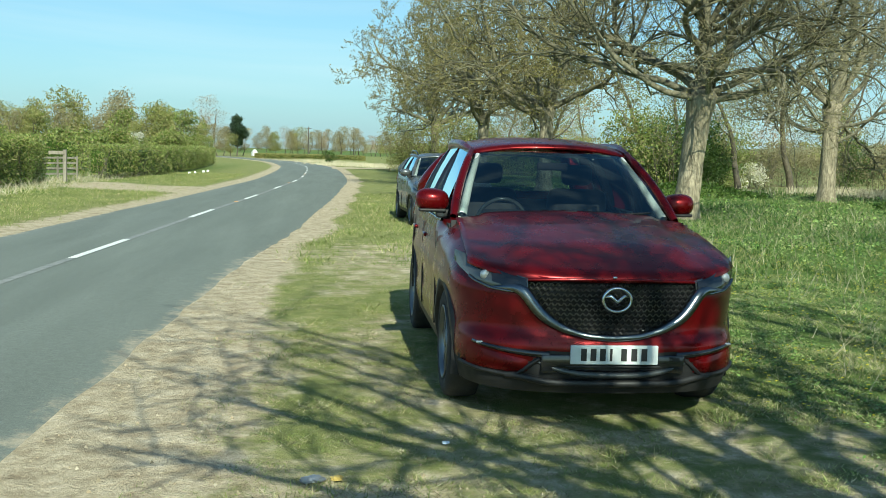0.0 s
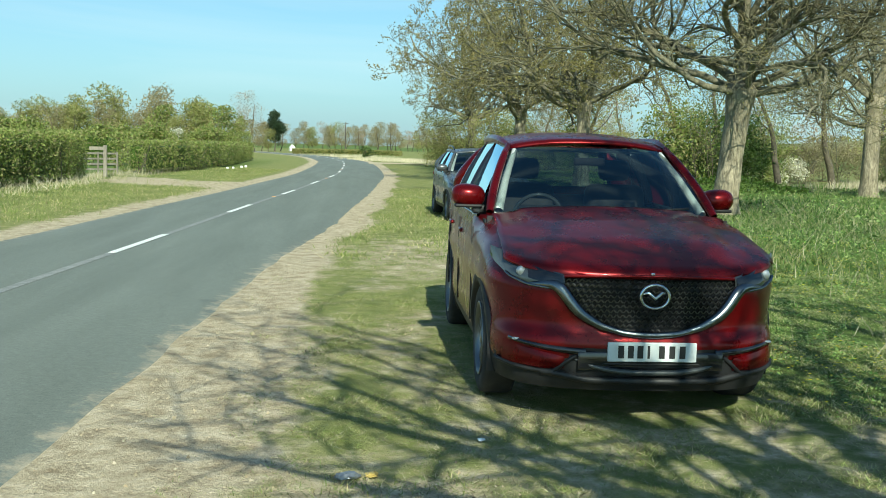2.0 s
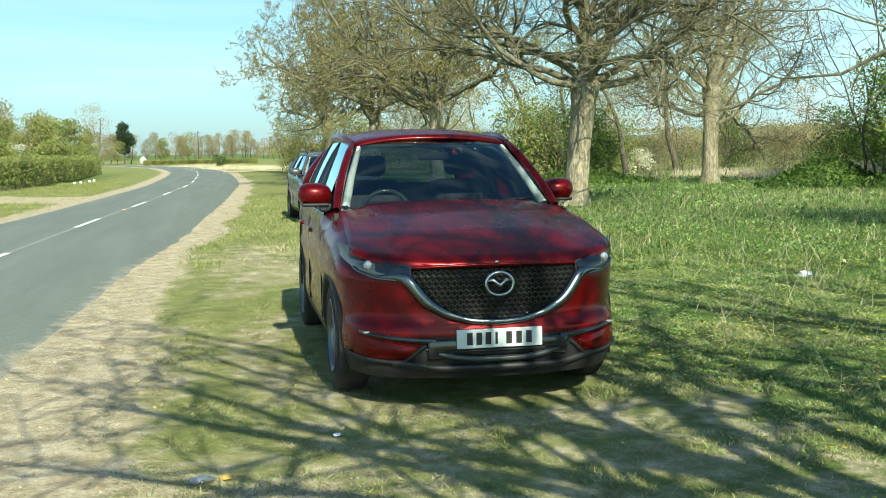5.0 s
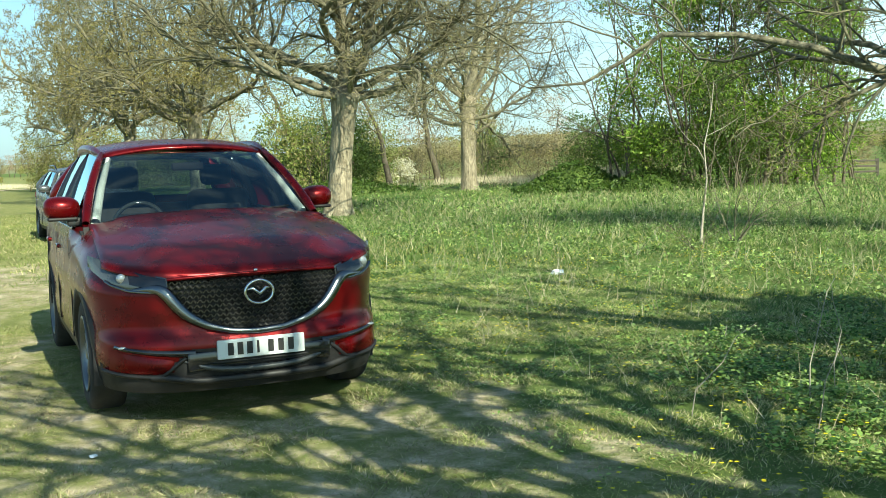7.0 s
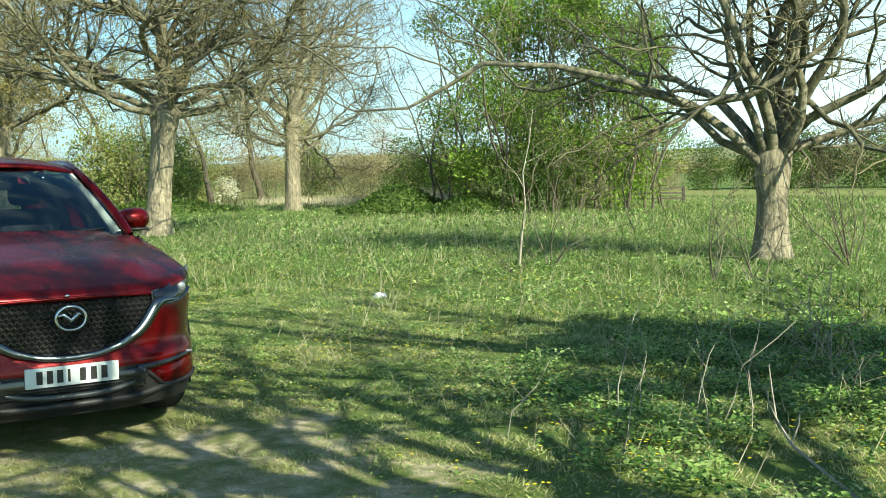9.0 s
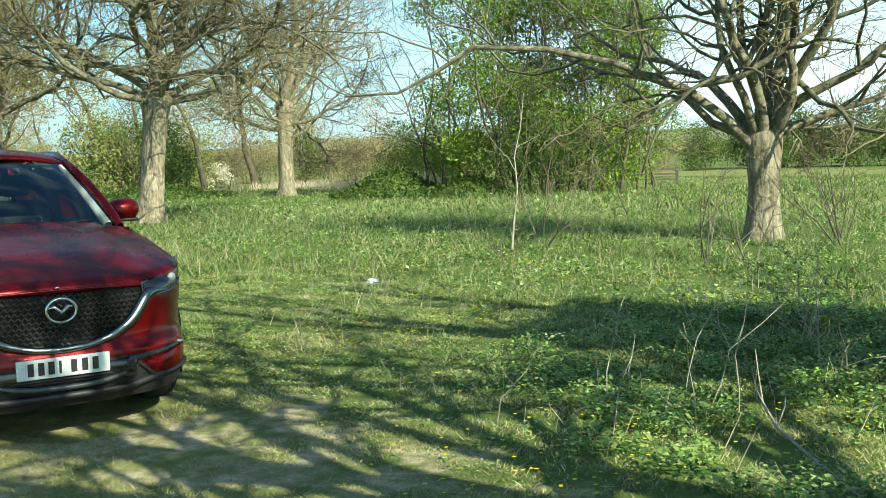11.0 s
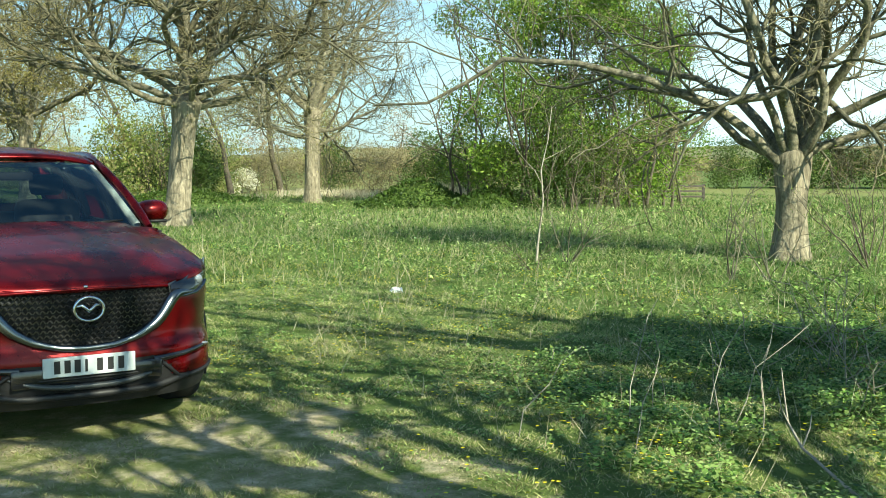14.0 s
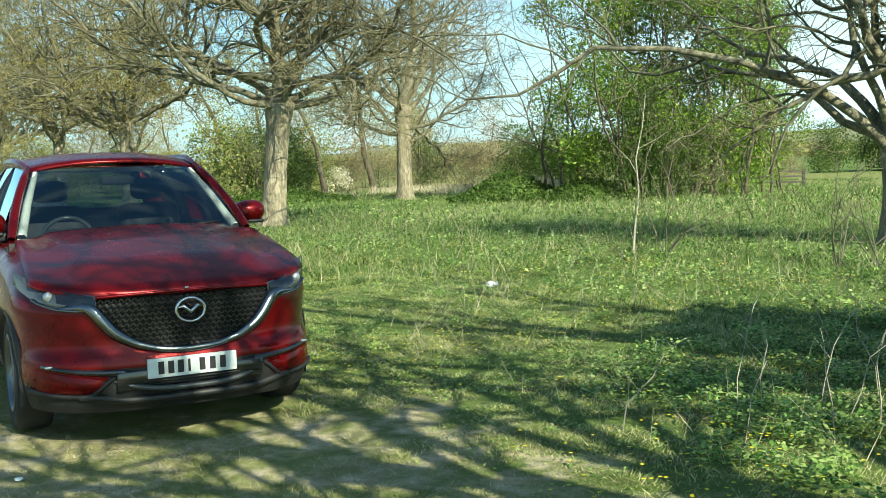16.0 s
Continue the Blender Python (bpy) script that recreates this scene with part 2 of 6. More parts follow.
leafy("hedge_leaf", [(0.125, 0.175, 0.045), (0.23, 0.28, 0.07), (0.32, 0.36, 0.11), (0.34, 0.28, 0.15), (0.16, 0.215, 0.05)], 0.5, 0.35)
# dark foliage, also used for the solid shade core in the hedges
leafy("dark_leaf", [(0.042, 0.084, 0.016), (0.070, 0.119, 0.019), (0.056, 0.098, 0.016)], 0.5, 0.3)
leafy("bush_leaf", [(0.055, 0.10, 0.024), (0.095, 0.15, 0.034), (0.14, 0.20, 0.05), (0.075, 0.125, 0.03)], 0.5, 0.35, 0.9, 0.8)
# olive and brown leaf tones are lifted to stand in for distance haze
leafy("olive_leaf", [(0.20, 0.22, 0.07), (0.29, 0.28, 0.10), (0.36, 0.31, 0.14), (0.24, 0.27, 0.08)], 0.6, 0.35)
leafy("brown_leaf", [(0.23, 0.20, 0.11), (0.31, 0.26, 0.15), (0.25, 0.24, 0.12), (0.35, 0.29, 0.18)], 0.6, 0.3)
leafy("pink_twig", [(0.336, 0.240, 0.165), (0.432, 0.336, 0.231), (0.288, 0.228, 0.143)], 0.7, 0.3)
leafy("blossom", [(0.65, 0.62, 0.52), (0.75, 0.73, 0.66), (0.42, 0.42, 0.25)], 0.6, 0.3)
leafy("gravel", [(0.30, 0.24, 0.16), (0.38, 0.31, 0.22), (0.42, 0.36, 0.28), (0.24, 0.20, 0.14)], 0.9, 0.0)
grainy("white_paint", (0.62, 0.62, 0.60), (0.80, 0.80, 0.78), 9, 0.7, 0.3, 8)
grainy("worn_paint", (0.17, 0.175, 0.17), (0.27, 0.275, 0.265), 7, 0.8, 0.3, 8)
grainy("weathered_wood", (0.16, 0.14, 0.11), (0.30, 0.27, 0.22), 5, 0.85, 0.5, 8, False, (1, 1, 0.15))
grainy("dark_wood", (0.05, 0.042, 0.035), (0.11, 0.095, 0.075), 5, 0.85, 0.5, 8, False, (1, 1, 0.15))
grainy("pale_track", (0.42, 0.33, 0.21), (0.58, 0.48, 0.33), 1.5, 0.95, 0.4, 10)
grainy("hill_field", (0.13, 0.15, 0.06), (0.22, 0.22, 0.11), 0.01, 0.95, 0.0, 6)

# ---- small building blocks ----


def mesh_of(name, verts, faces, material=None, smooth=False):
    me = bpy.data.meshes.new(name)
    me.from_pydata(verts, [], faces)
    if material:
        me.materials.append(MATS[material])
    if smooth:
        me.polygons.foreach_set("use_smooth", np.ones(len(me.polygons), dtype=bool))
    me.update()
    return me


def hang(name, me, parent, label="", kind=""):
    ob = new(name, me)
    ob.parent = parent
    return tagged(ob, label=label, kind=kind)


def part(name, bm, material, parent, label="", smooth=True):
    me = bpy.data.meshes.new(name)
    bm.to_mesh(me)
    bm.free()
    me.materials.append(MATS[material])
    if smooth:
        me.polygons.foreach_set("use_smooth", np.ones(len(me.polygons), dtype=bool))
    ob = new(name, me)
    ob.parent = parent
    return tagged(ob, label=label)


def holder(name, m=None, **tags):
    ob = new(name)
    ob.empty_display_size = 0.2
    if m is not None:
        ob.matrix_world = m
    return tagged(ob, **tags)


def box_bm(bm, x0, x1, y0, y1, z0, z1, bevel=0.0):
    r = bmesh.ops.create_cube(bm, size=1, matrix=Matrix.Translation(((x0 + x1) / 2, (y0 + y1) / 2, (z0 + z1) / 2)) @
                              Matrix.Diagonal((x1 - x0, y1 - y0, z1 - z0, 1)))
    if bevel:
        es = list({ed for v in r["verts"] for ed in v.link_edges})
        bmesh.ops.bevel(bm, geom=es, offset=bevel, segments=2, affect="EDGES", profile=0.5)
    return bm


def quads(points, normals_u, normals_v):
    """Many separate quads as arrays: centres, half vectors."""
    n = len(points)
    v = np.empty((n, 4, 3))
    v[:, 0] = points - normals_u - normals_v
    v[:, 1] = points + normals_u - normals_v
    v[:, 2] = points + normals_u + normals_v
    v[:, 3] = points - normals_u + normals_v
    return v.reshape(-1, 3)


def bulk(name, verts, per, material):
    """A mesh of many separate faces, each of `per` corners in a row."""
    me = bpy.data.meshes.new(name)
    n = len(verts) // per
    me.vertices.add(len(verts))
    me.vertices.foreach_set("co", np.asarray(verts, dtype=np.float32).ravel())
    me.loops.add(n * per)
    me.loops.foreach_set("vertex_index", np.arange(n * per, dtype=np.int32))
    me.polygons.add(n)
    me.polygons.foreach_set("loop_start", np.arange(0, n * per, per, dtype=np.int32))
    me.update(calc_edges=True)
    me.validate()
    me.materials.append(MATS[material])
    return me


def rand_dirs(rng, n):
    d = rng.normal(size=(n, 3))
    return d / np.linalg.norm(d, axis=1)[:, None]


def leaf_quads(rng, points, size, spread=0.4):
    """Leaf-shaped diamonds at the points, turned every way."""
    n = len(points)
    u = rand_dirs(rng, n)
    w = rand_dirs(rng, n)
    v = np.cross(u, w)
    v /= np.linalg.norm(v, axis=1)[:, None] + 1e-9
    s = size * (1 + spread * rng.uniform(-1, 1, n))[:, None]
    out = np.empty((n, 4, 3))
    out[:, 0] = points - u * s
    out[:, 1] = points + v * s * 0.5
    out[:, 2] = points + u * s
    out[:, 3] = points - v * s * 0.5
    return out.reshape(-1, 3)

# ---- ground and road ----
ROAD_PTS = [(-60, -9.5), (-25, -7.0), (-8, -5.95), (4, -5.36), (12, -4.92), (21, -4.46), (30, -3.93), (40, -3.48), (50, -3.06),
            (64, -3.0), (80, -3.15), (96, -3.75), (124, -6.6), (150, -12.2), (180, -21), (230, -38), (320, -75), (450, -140)]
HALF = 2.4


def road_x(y):
    """The road's middle, as a smooth curve through its plan."""
    pts = ROAD_PTS
    if y <= pts[0][0]:
        return pts[0][1]
    for i in range(len(pts) - 1):
        if y <= pts[i + 1][0]:
            break
    p0, p1, p2, p3 = pts[max(i - 1, 0)], pts[i], pts[i + 1], pts[min(i + 2, len(pts) - 1)]
    h = p2[0] - p1[0]
    m1 = (p2[1] - p0[1]) / max(p2[0] - p0[0], 1e-6)
    m2 = (p3[1] - p1[1]) / max(p3[0] - p1[0], 1e-6)
    t = (y - p1[0]) / h
    return ((2 * t ** 3 - 3 * t ** 2 + 1) * p1[1] + (t ** 3 - 2 * t ** 2 + t) * h * m1 +
            (-2 * t ** 3 + 3 * t ** 2) * p2[1] + (t ** 3 - t ** 2) * h * m2)


def smooth01(v, a0, a1):
    t = min(1.0, max(0.0, (v - a0) / (a1 - a0)))
    return t * t * (3 - 2 * t)


def widening(y):
    """The carriageway is wider on the parking side further on."""
    return 0.45 * smooth01(y, 8, 17)


def ground_z(x, y):
    """Gentle unevenness, level at the road, with the grassy bank far over the meadow."""
    if abs(x) > 150 or abs(y) > 260:
        return 0.0
    d = abs(x - road_x(y)) - HALF
    k = smooth01(d, 0.0, 2.5)
    z = k * 0.05 * noise.noise((x * 0.45, y * 0.45, 0.0)) + k * 0.02 * noise.noise((x * 2.1, y * 2.1, 3.0))
    if x > 0:
        z += 0.10 * smooth01(x, 6, 20) * noise.noise((x * 0.16, y * 0.16, 7.0))
    return z - 0.012 * (1 - k)


def bareness(x, y):
    """How much bare earth there is: 1 beside the road, fading into turf; worn where cars pull in."""
    d = x - road_x(y)
    if d < 0:
        d = -d - HALF
        v = 1.0 - smooth01(d, 0.15, 1.1)
        v = max(v, 0.9 * (1 - smooth01(abs(y - 34.5 + 0.6 * (x + 7)), 2.0, 4.6)) * (1 - smooth01(d, 4.5, 7.5)))
        return v
    d -= HALF + widening(y)
    width = 0.34 + 0.66 * (1 - smooth01(y, -2, 13)) + 0.10 * math.sin(y * 0.9) + 0.10 * noise.noise((y * 0.6, x * 0.6, 8.0))
    v = 1.0 - smooth01(d, width * 0.45, width * 1.75)
    worn = 0.47 * (1 - smooth01(abs(y + 1.6), 1.4, 4.4)) * (1 - smooth01(abs(x - 0.1), 1.2, 2.5))
    worn = max(worn, 0.55 * (1 - smooth01(abs(y - 9.5), 1.5, 5.5)) * (1 - smooth01(abs(x + 0.7), 0.6, 1.9)))
    patchy = (0.36 + 0.85 * noise.noise((x * 0.9, y * 0.45, 12.0))) * (1 - smooth01(d, 2.0, 3.6)) * (1 - smooth01(y, 8, 16))
    return max(v, worn, patchy)


def steps(*spans):
    out = []
    for lo, hi, st in spans:
        n = max(1, int(round((hi - lo) / st)))
        out += [lo + (hi - lo) * i / n for i in range(n)]
    return out + [spans[-1][1]]


gx = steps((-3000, -600, 800), (-600, -100, 100), (-100, -20, 8), (-20, -9, 0.8), (-9, 12, 0.22), (12, 40, 0.6), (40, 100, 6), (100, 600, 100), (600, 3000, 800))
gy = steps((-3000, -600, 800), (-600, -60, 60), (-60, -10, 4), (-10, 14, 0.22), (14, 60, 0.8), (60, 260, 8), (260, 800, 90), (800, 4200, 850))
verts = [(x, y, ground_z(x, y)) for y in gy for x in gx]
W = len(gx)
faces = [(j * W + i, j * W + i + 1, j * W + W + i + 1, j * W + W + i) for j in range(len(gy) - 1) for i in range(W - 1)]
me = mesh_of("ground", verts, faces, "turf", True)
attr = me.attributes.new("bare", "FLOAT", "POINT")
attr.data.foreach_set("value", [bareness(v[0], v[1]) if abs(v[0]) < 60 and abs(v[1]) < 300 else 0.0 for v in verts])
attr = me.attributes.new("dry", "FLOAT", "POINT")
attr.data.foreach_set("value", [max((1 - smooth01(abs(v[0] - road_x(v[1])) - HALF, 2.2, 5.5)) * 0.9, 0.7 * smooth01(v[0], 14, 26), 0.85 * smooth01(v[1], 60, 110)) if abs(v[0]) < 60 and abs(v[1]) < 300 else 0.0 for v in verts])
ground = tagged(new("ground", me), "short spring turf with bare sandy earth beside the road", "ground", kind="structure")

# the carriageway, with ragged edges
rng = np.random.default_rng(3)
ys = steps((-60, 70, 0.45), (70, 450, 3.0))
verts, faces = [], []
for y in ys:
    c = road_x(y)
    l = -HALF + 0.07 * noise.noise((0, y * 1.3, 1)) + 0.04 * noise.noise((0, y * 5, 2))
    r = HALF + widening(y) + 0.16 * noise.noise((5, y * 0.9, 1)) + 0.09 * noise.noise((5, y * 4, 2))
    for k in range(9):
        o = l + (r - l) * k / 8
        verts.append((c + o, y, 0.006 + 0.045 * (1 - (o / HALF) ** 2) - (0.03 if k in (0, 8) else 0)))
faces = [(j * 9 + k, j * 9 + k + 1, j * 9 + k + 10, j * 9 + k + 9) for j in range(len(ys) - 1) for k in range(8)]
road_mesh = mesh_of("road", verts, faces, "asphalt", True)
road_mesh.attributes.new("edge", "FLOAT", "POINT").data.foreach_set("value", [abs(-1 + 2 * (i % 9) / 8) ** 2 for i in range(len(verts))])
road = tagged(new("road", road_mesh), "grey worn asphalt country road bending away", "road", kind="structure")


def paint_strip(name, y0, y1, half, z, material, label=""):
    n = max(2, int((y1 - y0) / 0.5))
    vs, fs = [], []
    for i in range(n + 1):
        y = y0 + (y1 - y0) * i / n
        c = road_x(y)
        w = half * (1 + 0.12 * noise.noise((y * 3, 1, half * 50)))
        vs += [(c - w, y, z), (c + w, y, z), (c - w, y, z - 0.004), (c + w, y, z - 0.004)]
    for i in range(n):
        k = i * 4
        fs += [(k, k + 1, k + 5, k + 4), (k + 2, k, k + 4, k + 6), (k + 1, k + 3, k + 7, k + 5)]
    fs += [(2, 3, 1, 0), (n * 4, n * 4 + 1, n * 4 + 3, n * 4 + 2)]
    return hang(name, mesh_of(name, vs, fs, material), road, label)


paint_strip("faded_line", -40, 170, 0.06, 0.0545, "worn_paint", "faded old grey centre line")
y = 8.75 - 5 * 9
while y < 175:
    paint_strip("marking", y, y + 3.05, 0.058, 0.0585, "white_paint")
    y += 9.02
plain("stud_amber", (0.6, 0.3, 0.1), 0.4)
for y in (-1.6, 25.0, 43.0, 61.0):
    bm = box_bm(bmesh.new(), road_x(y) - 0.055, road_x(y) + 0.055, y - 0.06, y + 0.06, 0.048, 0.075, 0.012)
    part("road_stud", bm, "stud_amber", road, "small reflective road stud", False)

# ---- trees, hedges and scrub ----


def tube(V, F, pts, radii, sides):
    base_i = len(V)
    n = len(pts)
    prev = Vector((0.31, 0.17, 0.93))
    for i, p in enumerate(pts):
        d = (pts[min(i + 1, n - 1)] - pts[max(i - 1, 0)])
        d.normalize()
        u = prev - d * prev.dot(d)
        if u.length < 1e-3:
            u = d.orthogonal()
        u.normalize()
        prev = u
        w = d.cross(u)
        for k in range(sides):
            a_ = 2 * math.pi * k / sides
            V.append(tuple(p + (u * math.cos(a_) + w * math.sin(a_)) * radii[i]))
    for i in range(n - 1):
        for k in range(sides):
            k2 = (k + 1) % sides
            F.append((base_i + i * sides + k, base_i + i * sides + k2, base_i + (i + 1) * sides + k2, base_i + (i + 1) * sides + k))
    F.append(tuple(base_i + (n - 1) * sides + k for k in range(sides)))


class Growth:
    """Gathers the tubes of one tree, coarse and fine, and the tips."""

    def __init__(self, seed, top, kids, min_r=0.006, up=0.05, wiggle=0.34, twig_len=0.5, floor=None):
        self.floor = floor
        self.r = random.Random(seed)
        self.mesh = [([], []), ([], []), ([], [])]
        self.tips, self.top, self.kids, self.min_r, self.up, self.wiggle, self.twig_len = [], top, kids, min_r, up, wiggle, twig_len

    def rdir(self):
        v = Vector((self.r.gauss(0, 1), self.r.gauss(0, 1), self.r.gauss(0, 1)))
        v.normalize()
        return v

    def limb(self, p, d, length, r0, level, path=None):
        if path:
            pts = path
            n = len(pts)
            length = sum((pts[i + 1] - pts[i]).length for i in range(n - 1))
        else:
            n = max(3, min(15 if level < 2 else 8, int(length / (0.5 if level < 2 else 0.26)) + 1))
            pts, q, dd = [p.copy()], p.copy(), d.copy()
            for i in range(n - 1):
                dd = dd + self.rdir() * self.wiggle * (1.0 if level < 2 else 1.35) + Vector((0, 0, self.up))
                dd.normalize()
                if self.floor and q.z + dd.z * length / (n - 1) < self.floor:
                    dd.z = abs(dd.z) * 0.4 + 0.06
                    dd.normalize()
                q = q + dd * (length / (n - 1))
                pts.append(q.copy())
        n = len(pts)
        r1 = max(self.min_r * 0.6, r0 * (0.16 if path else 0.2 if level < 2 else 0.3))
        radii = [r0 + (r1 - r0) * (i / (n - 1)) ** 0.8 for i in range(n)]
        sides = 8 if r0 > 0.12 else 6 if r0 > 0.05 else 4 if r0 > 0.02 else 3
        V, F = self.mesh[0 if level <= 1 else 1 if level <= 2 else 2]
        tube(V, F, pts, radii, sides)
        if level >= self.top:
            self.tips += [pts[-1], pts[n // 2]]
            return
        k = self.kids[level]
        k = max(2, int(k * self.r.uniform(0.8, 1.2)))
        for j in range(k):
            f = 0.22 + 0.78 * (j + self.r.uniform(0.1, 0.9)) / k
            x = f * (n - 1)
            i = min(n - 2, int(x))
            q = pts[i].lerp(pts[i + 1], x - i)
            dd = (pts[i + 1] - pts[i]).normalized()
            side = self.rdir()
            side = side - dd * side.dot(dd)
            side.z *= 0.75
            if side.length < 0.05:
                continue
            side.normalize()
            ang = radians(self.r.uniform(34, 80))
            nd = dd * math.cos(ang) + side * math.sin(ang)
            nl = max(self.twig_len * 0.5, length * self.r.uniform(0.34, 0.6) * (1.12 - 0.55 * f))
            nr = max(self.min_r, radii[i] * self.r.uniform(0.42, 0.62))
            self.limb(q, nd, nl, nr, level + 1)


def trunk_tube(V, F, height, r, seed, lean=(0, 0), sides=18, burls=0.07):
    """A trunk with root flare, ridges and swellings."""
    n = 16
    b0 = len(V)
    for i in range(n):
        z = -0.25 + (height + 0.25) * i / (n - 1)
        flare = (1 + 0.42 * math.exp(-max(z, 0) * 3.2) + 0.32 * smooth01(z, height - 1.1, height - 0.1)) * (1 if i < n - 1 else 0.55)
        for k in range(sides):
            a_ = 2 * math.pi * k / sides
            rr = r * flare * (1 - 0.10 * z / height)
            rr *= 1 + burls * noise.noise((math.cos(a_) * 1.6 + seed, math.sin(a_) * 1.6, z * 1.3)) * 1.6 + 0.05 * math.sin(a_ * 5 + seed + z)
            V.append((math.cos(a_) * rr + lean[0] * max(z, 0), math.sin(a_) * rr + lean[1] * max(z, 0), z))
    for i in range(n - 1):
        for k in range(sides):
            k2 = (k + 1) % sides
            F.append((b0 + i * sides + k, b0 + i * sides + k2, b0 + (i + 1) * sides + k2, b0 + (i + 1) * sides + k))
    F.append(tuple(b0 + (n - 1) * sides + k for k in range(sides)))


def bare_tree(at, r, fork, limbs, seed, label, kids=(7, 6, 5, 4), top=4, buds="bud_leaf", n_buds=5000, bud=0.035, lean=(0, 0), paths=(),
              min_r=0.006, group="", twig="twig_bark", floor=None, wiggle=0.34):
    """A leafless spreading tree. limbs: bearing from the x axis, rise, length, share of the trunk's radius."""
    ob = holder("tree", pose(at[0], at[1], ground_z(*at)), label=label, category="tree", group=group)
    g = Growth(seed, top, (*kids, 3, 3), min_r, wiggle=wiggle, floor=floor)
    TV, TF = [], []
    trunk_tube(TV, TF, fork, r, seed, lean)
    tip = Vector((lean[0] * fork, lean[1] * fork, fork))
    for b_, el, ln, share, *drop in limbs:
        d = Vector((math.cos(radians(b_)) * math.cos(radians(el)), math.sin(radians(b_)) * math.cos(radians(el)), math.sin(radians(el))))
        start = tip + Vector((0, 0, -0.1 - (drop[0] if drop else 0.25)))
        g.limb(start, d, ln, r * share * 1.15, 1)
    for share, path in paths:
        g.limb(None, None, 0, r * share, 1, [Vector(q) for q in path])
    hang("trunk", mesh_of("trunk", TV, TF, "bark", True), ob)
    hang("main_fork", mesh_of("main_fork", *g.mesh[0], "limb_bark", True), ob)
    hang("crown", mesh_of("crown", *g.mesh[1], "branch_bark", True), ob)
    hang("twig_growth", mesh_of("twig_growth", *g.mesh[2], twig), ob, kind="stuff")
    if n_buds:
        rg = np.random.default_rng(seed)
        tips = np.array([tuple(q) for q in g.tips])
        pick = tips[rg.integers(0, len(tips), n_buds)] + rg.normal(size=(n_buds, 3)) * 0.06
        hang("bud_growth", bulk("bud_growth", leaf_quads(rg, pick, bud), 4, buds), ob, kind="stuff")
    return ob


def clump_points(rng, n, clumps):
    """Points crowded near the skins of ellipsoids."""
    w = np.array([c[3] * c[4] for c in clumps])
    idx = rng.choice(len(clumps), n, p=w / w.sum())
    c = np.array(clumps)[idx]
    d = rand_dirs(rng, n)
    rr = rng.uniform(0.35, 1.0, n) ** 0.5 * (1 + 0.18 * rng.normal(size=n))
    return c[:, :3] + d * rr[:, None] * np.stack([c[:, 3], c[:, 3], c[:, 4]], 1)


def leafy_tree(name, h, w, seed, leaf, n=1500, size=0.22, trunk=True, low=0.25, label="", category="tree", group="", stems=1, bark="dark_bark", twigs=True, wiggle=0.2, k=12):
    """A tree or bush further off: stem, forking limbs and a ragged crown of many small leaves."""
    rg = np.random.default_rng(seed)
    ob = holder(name, label=label, category=category, group=group)
    g = Growth(seed, 3, (5, 4, 3, 2) if stems == 1 else (5, 6, 3, 2), 0.010 * max(1, h / 10), 0.10, wiggle)
    for s in range(stems):
        q = Vector((rg.uniform(-1, 1) * w * 0.28 * (stems > 1), rg.uniform(-1, 1) * w * 0.28 * (stems > 1), -0.1))
        d = Vector((rg.normal() * 0.12, rg.normal() * 0.12, 1)).normalized()
        g.limb(q, d, h * 0.8, max(0.02, h * (0.02 if stems == 1 else 0.0065)), 1)
    V, F = g.mesh[0]
    hang("crown_limb", mesh_of("crown_limb", *g.mesh[1], bark, True), ob, kind="stuff")
    hang("trunk" if stems == 1 else "stem_growth", mesh_of("trunk", V, F, bark, True), ob, kind="" if stems == 1 else "stuff")
    if twigs:
        hang("twig_growth", mesh_of("twig_growth", *g.mesh[2], bark), ob, kind="stuff")
    clumps = []
    for i in range(k):
        f = rg.uniform(low, 1.0)
        rad = w * 0.5 * math.sqrt(max(0.15, 1 - (2 * f - 1.1) ** 2 * 0.75))
        a_ = rg.uniform(0, 6.28)
        o = rad * rg.uniform(0.2, 0.75)
        cr = w * rg.uniform(0.14, 0.26)
        clumps.append((math.cos(a_) * o, math.sin(a_) * o, min(h - cr * 0.7, h * f), cr, cr * rg.uniform(0.7, 1.1)))
    pts = clump_points(rg, n, clumps)
    pts[:, 2] = np.maximum(pts[:, 2], 0.05)
    hang("crown", bulk("crown", leaf_quads(rg, pts, size), 4, leaf), ob, kind="stuff")
    return ob


def put(ob, x, y, turn=0.0, s=1.0, z=None):
    """Another of the same plant, turned and scaled."""
    c = copy_thing(ob, pose(x, y, ground_z(x, y) if z is None else z, 0, 0, turn))
    c.scale = (s, s, s)
    return c


def place(ob, x, y, turn=0.0):
    ob.matrix_world = pose(x, y, ground_z(x, y), 0, 0, turn)
    return ob


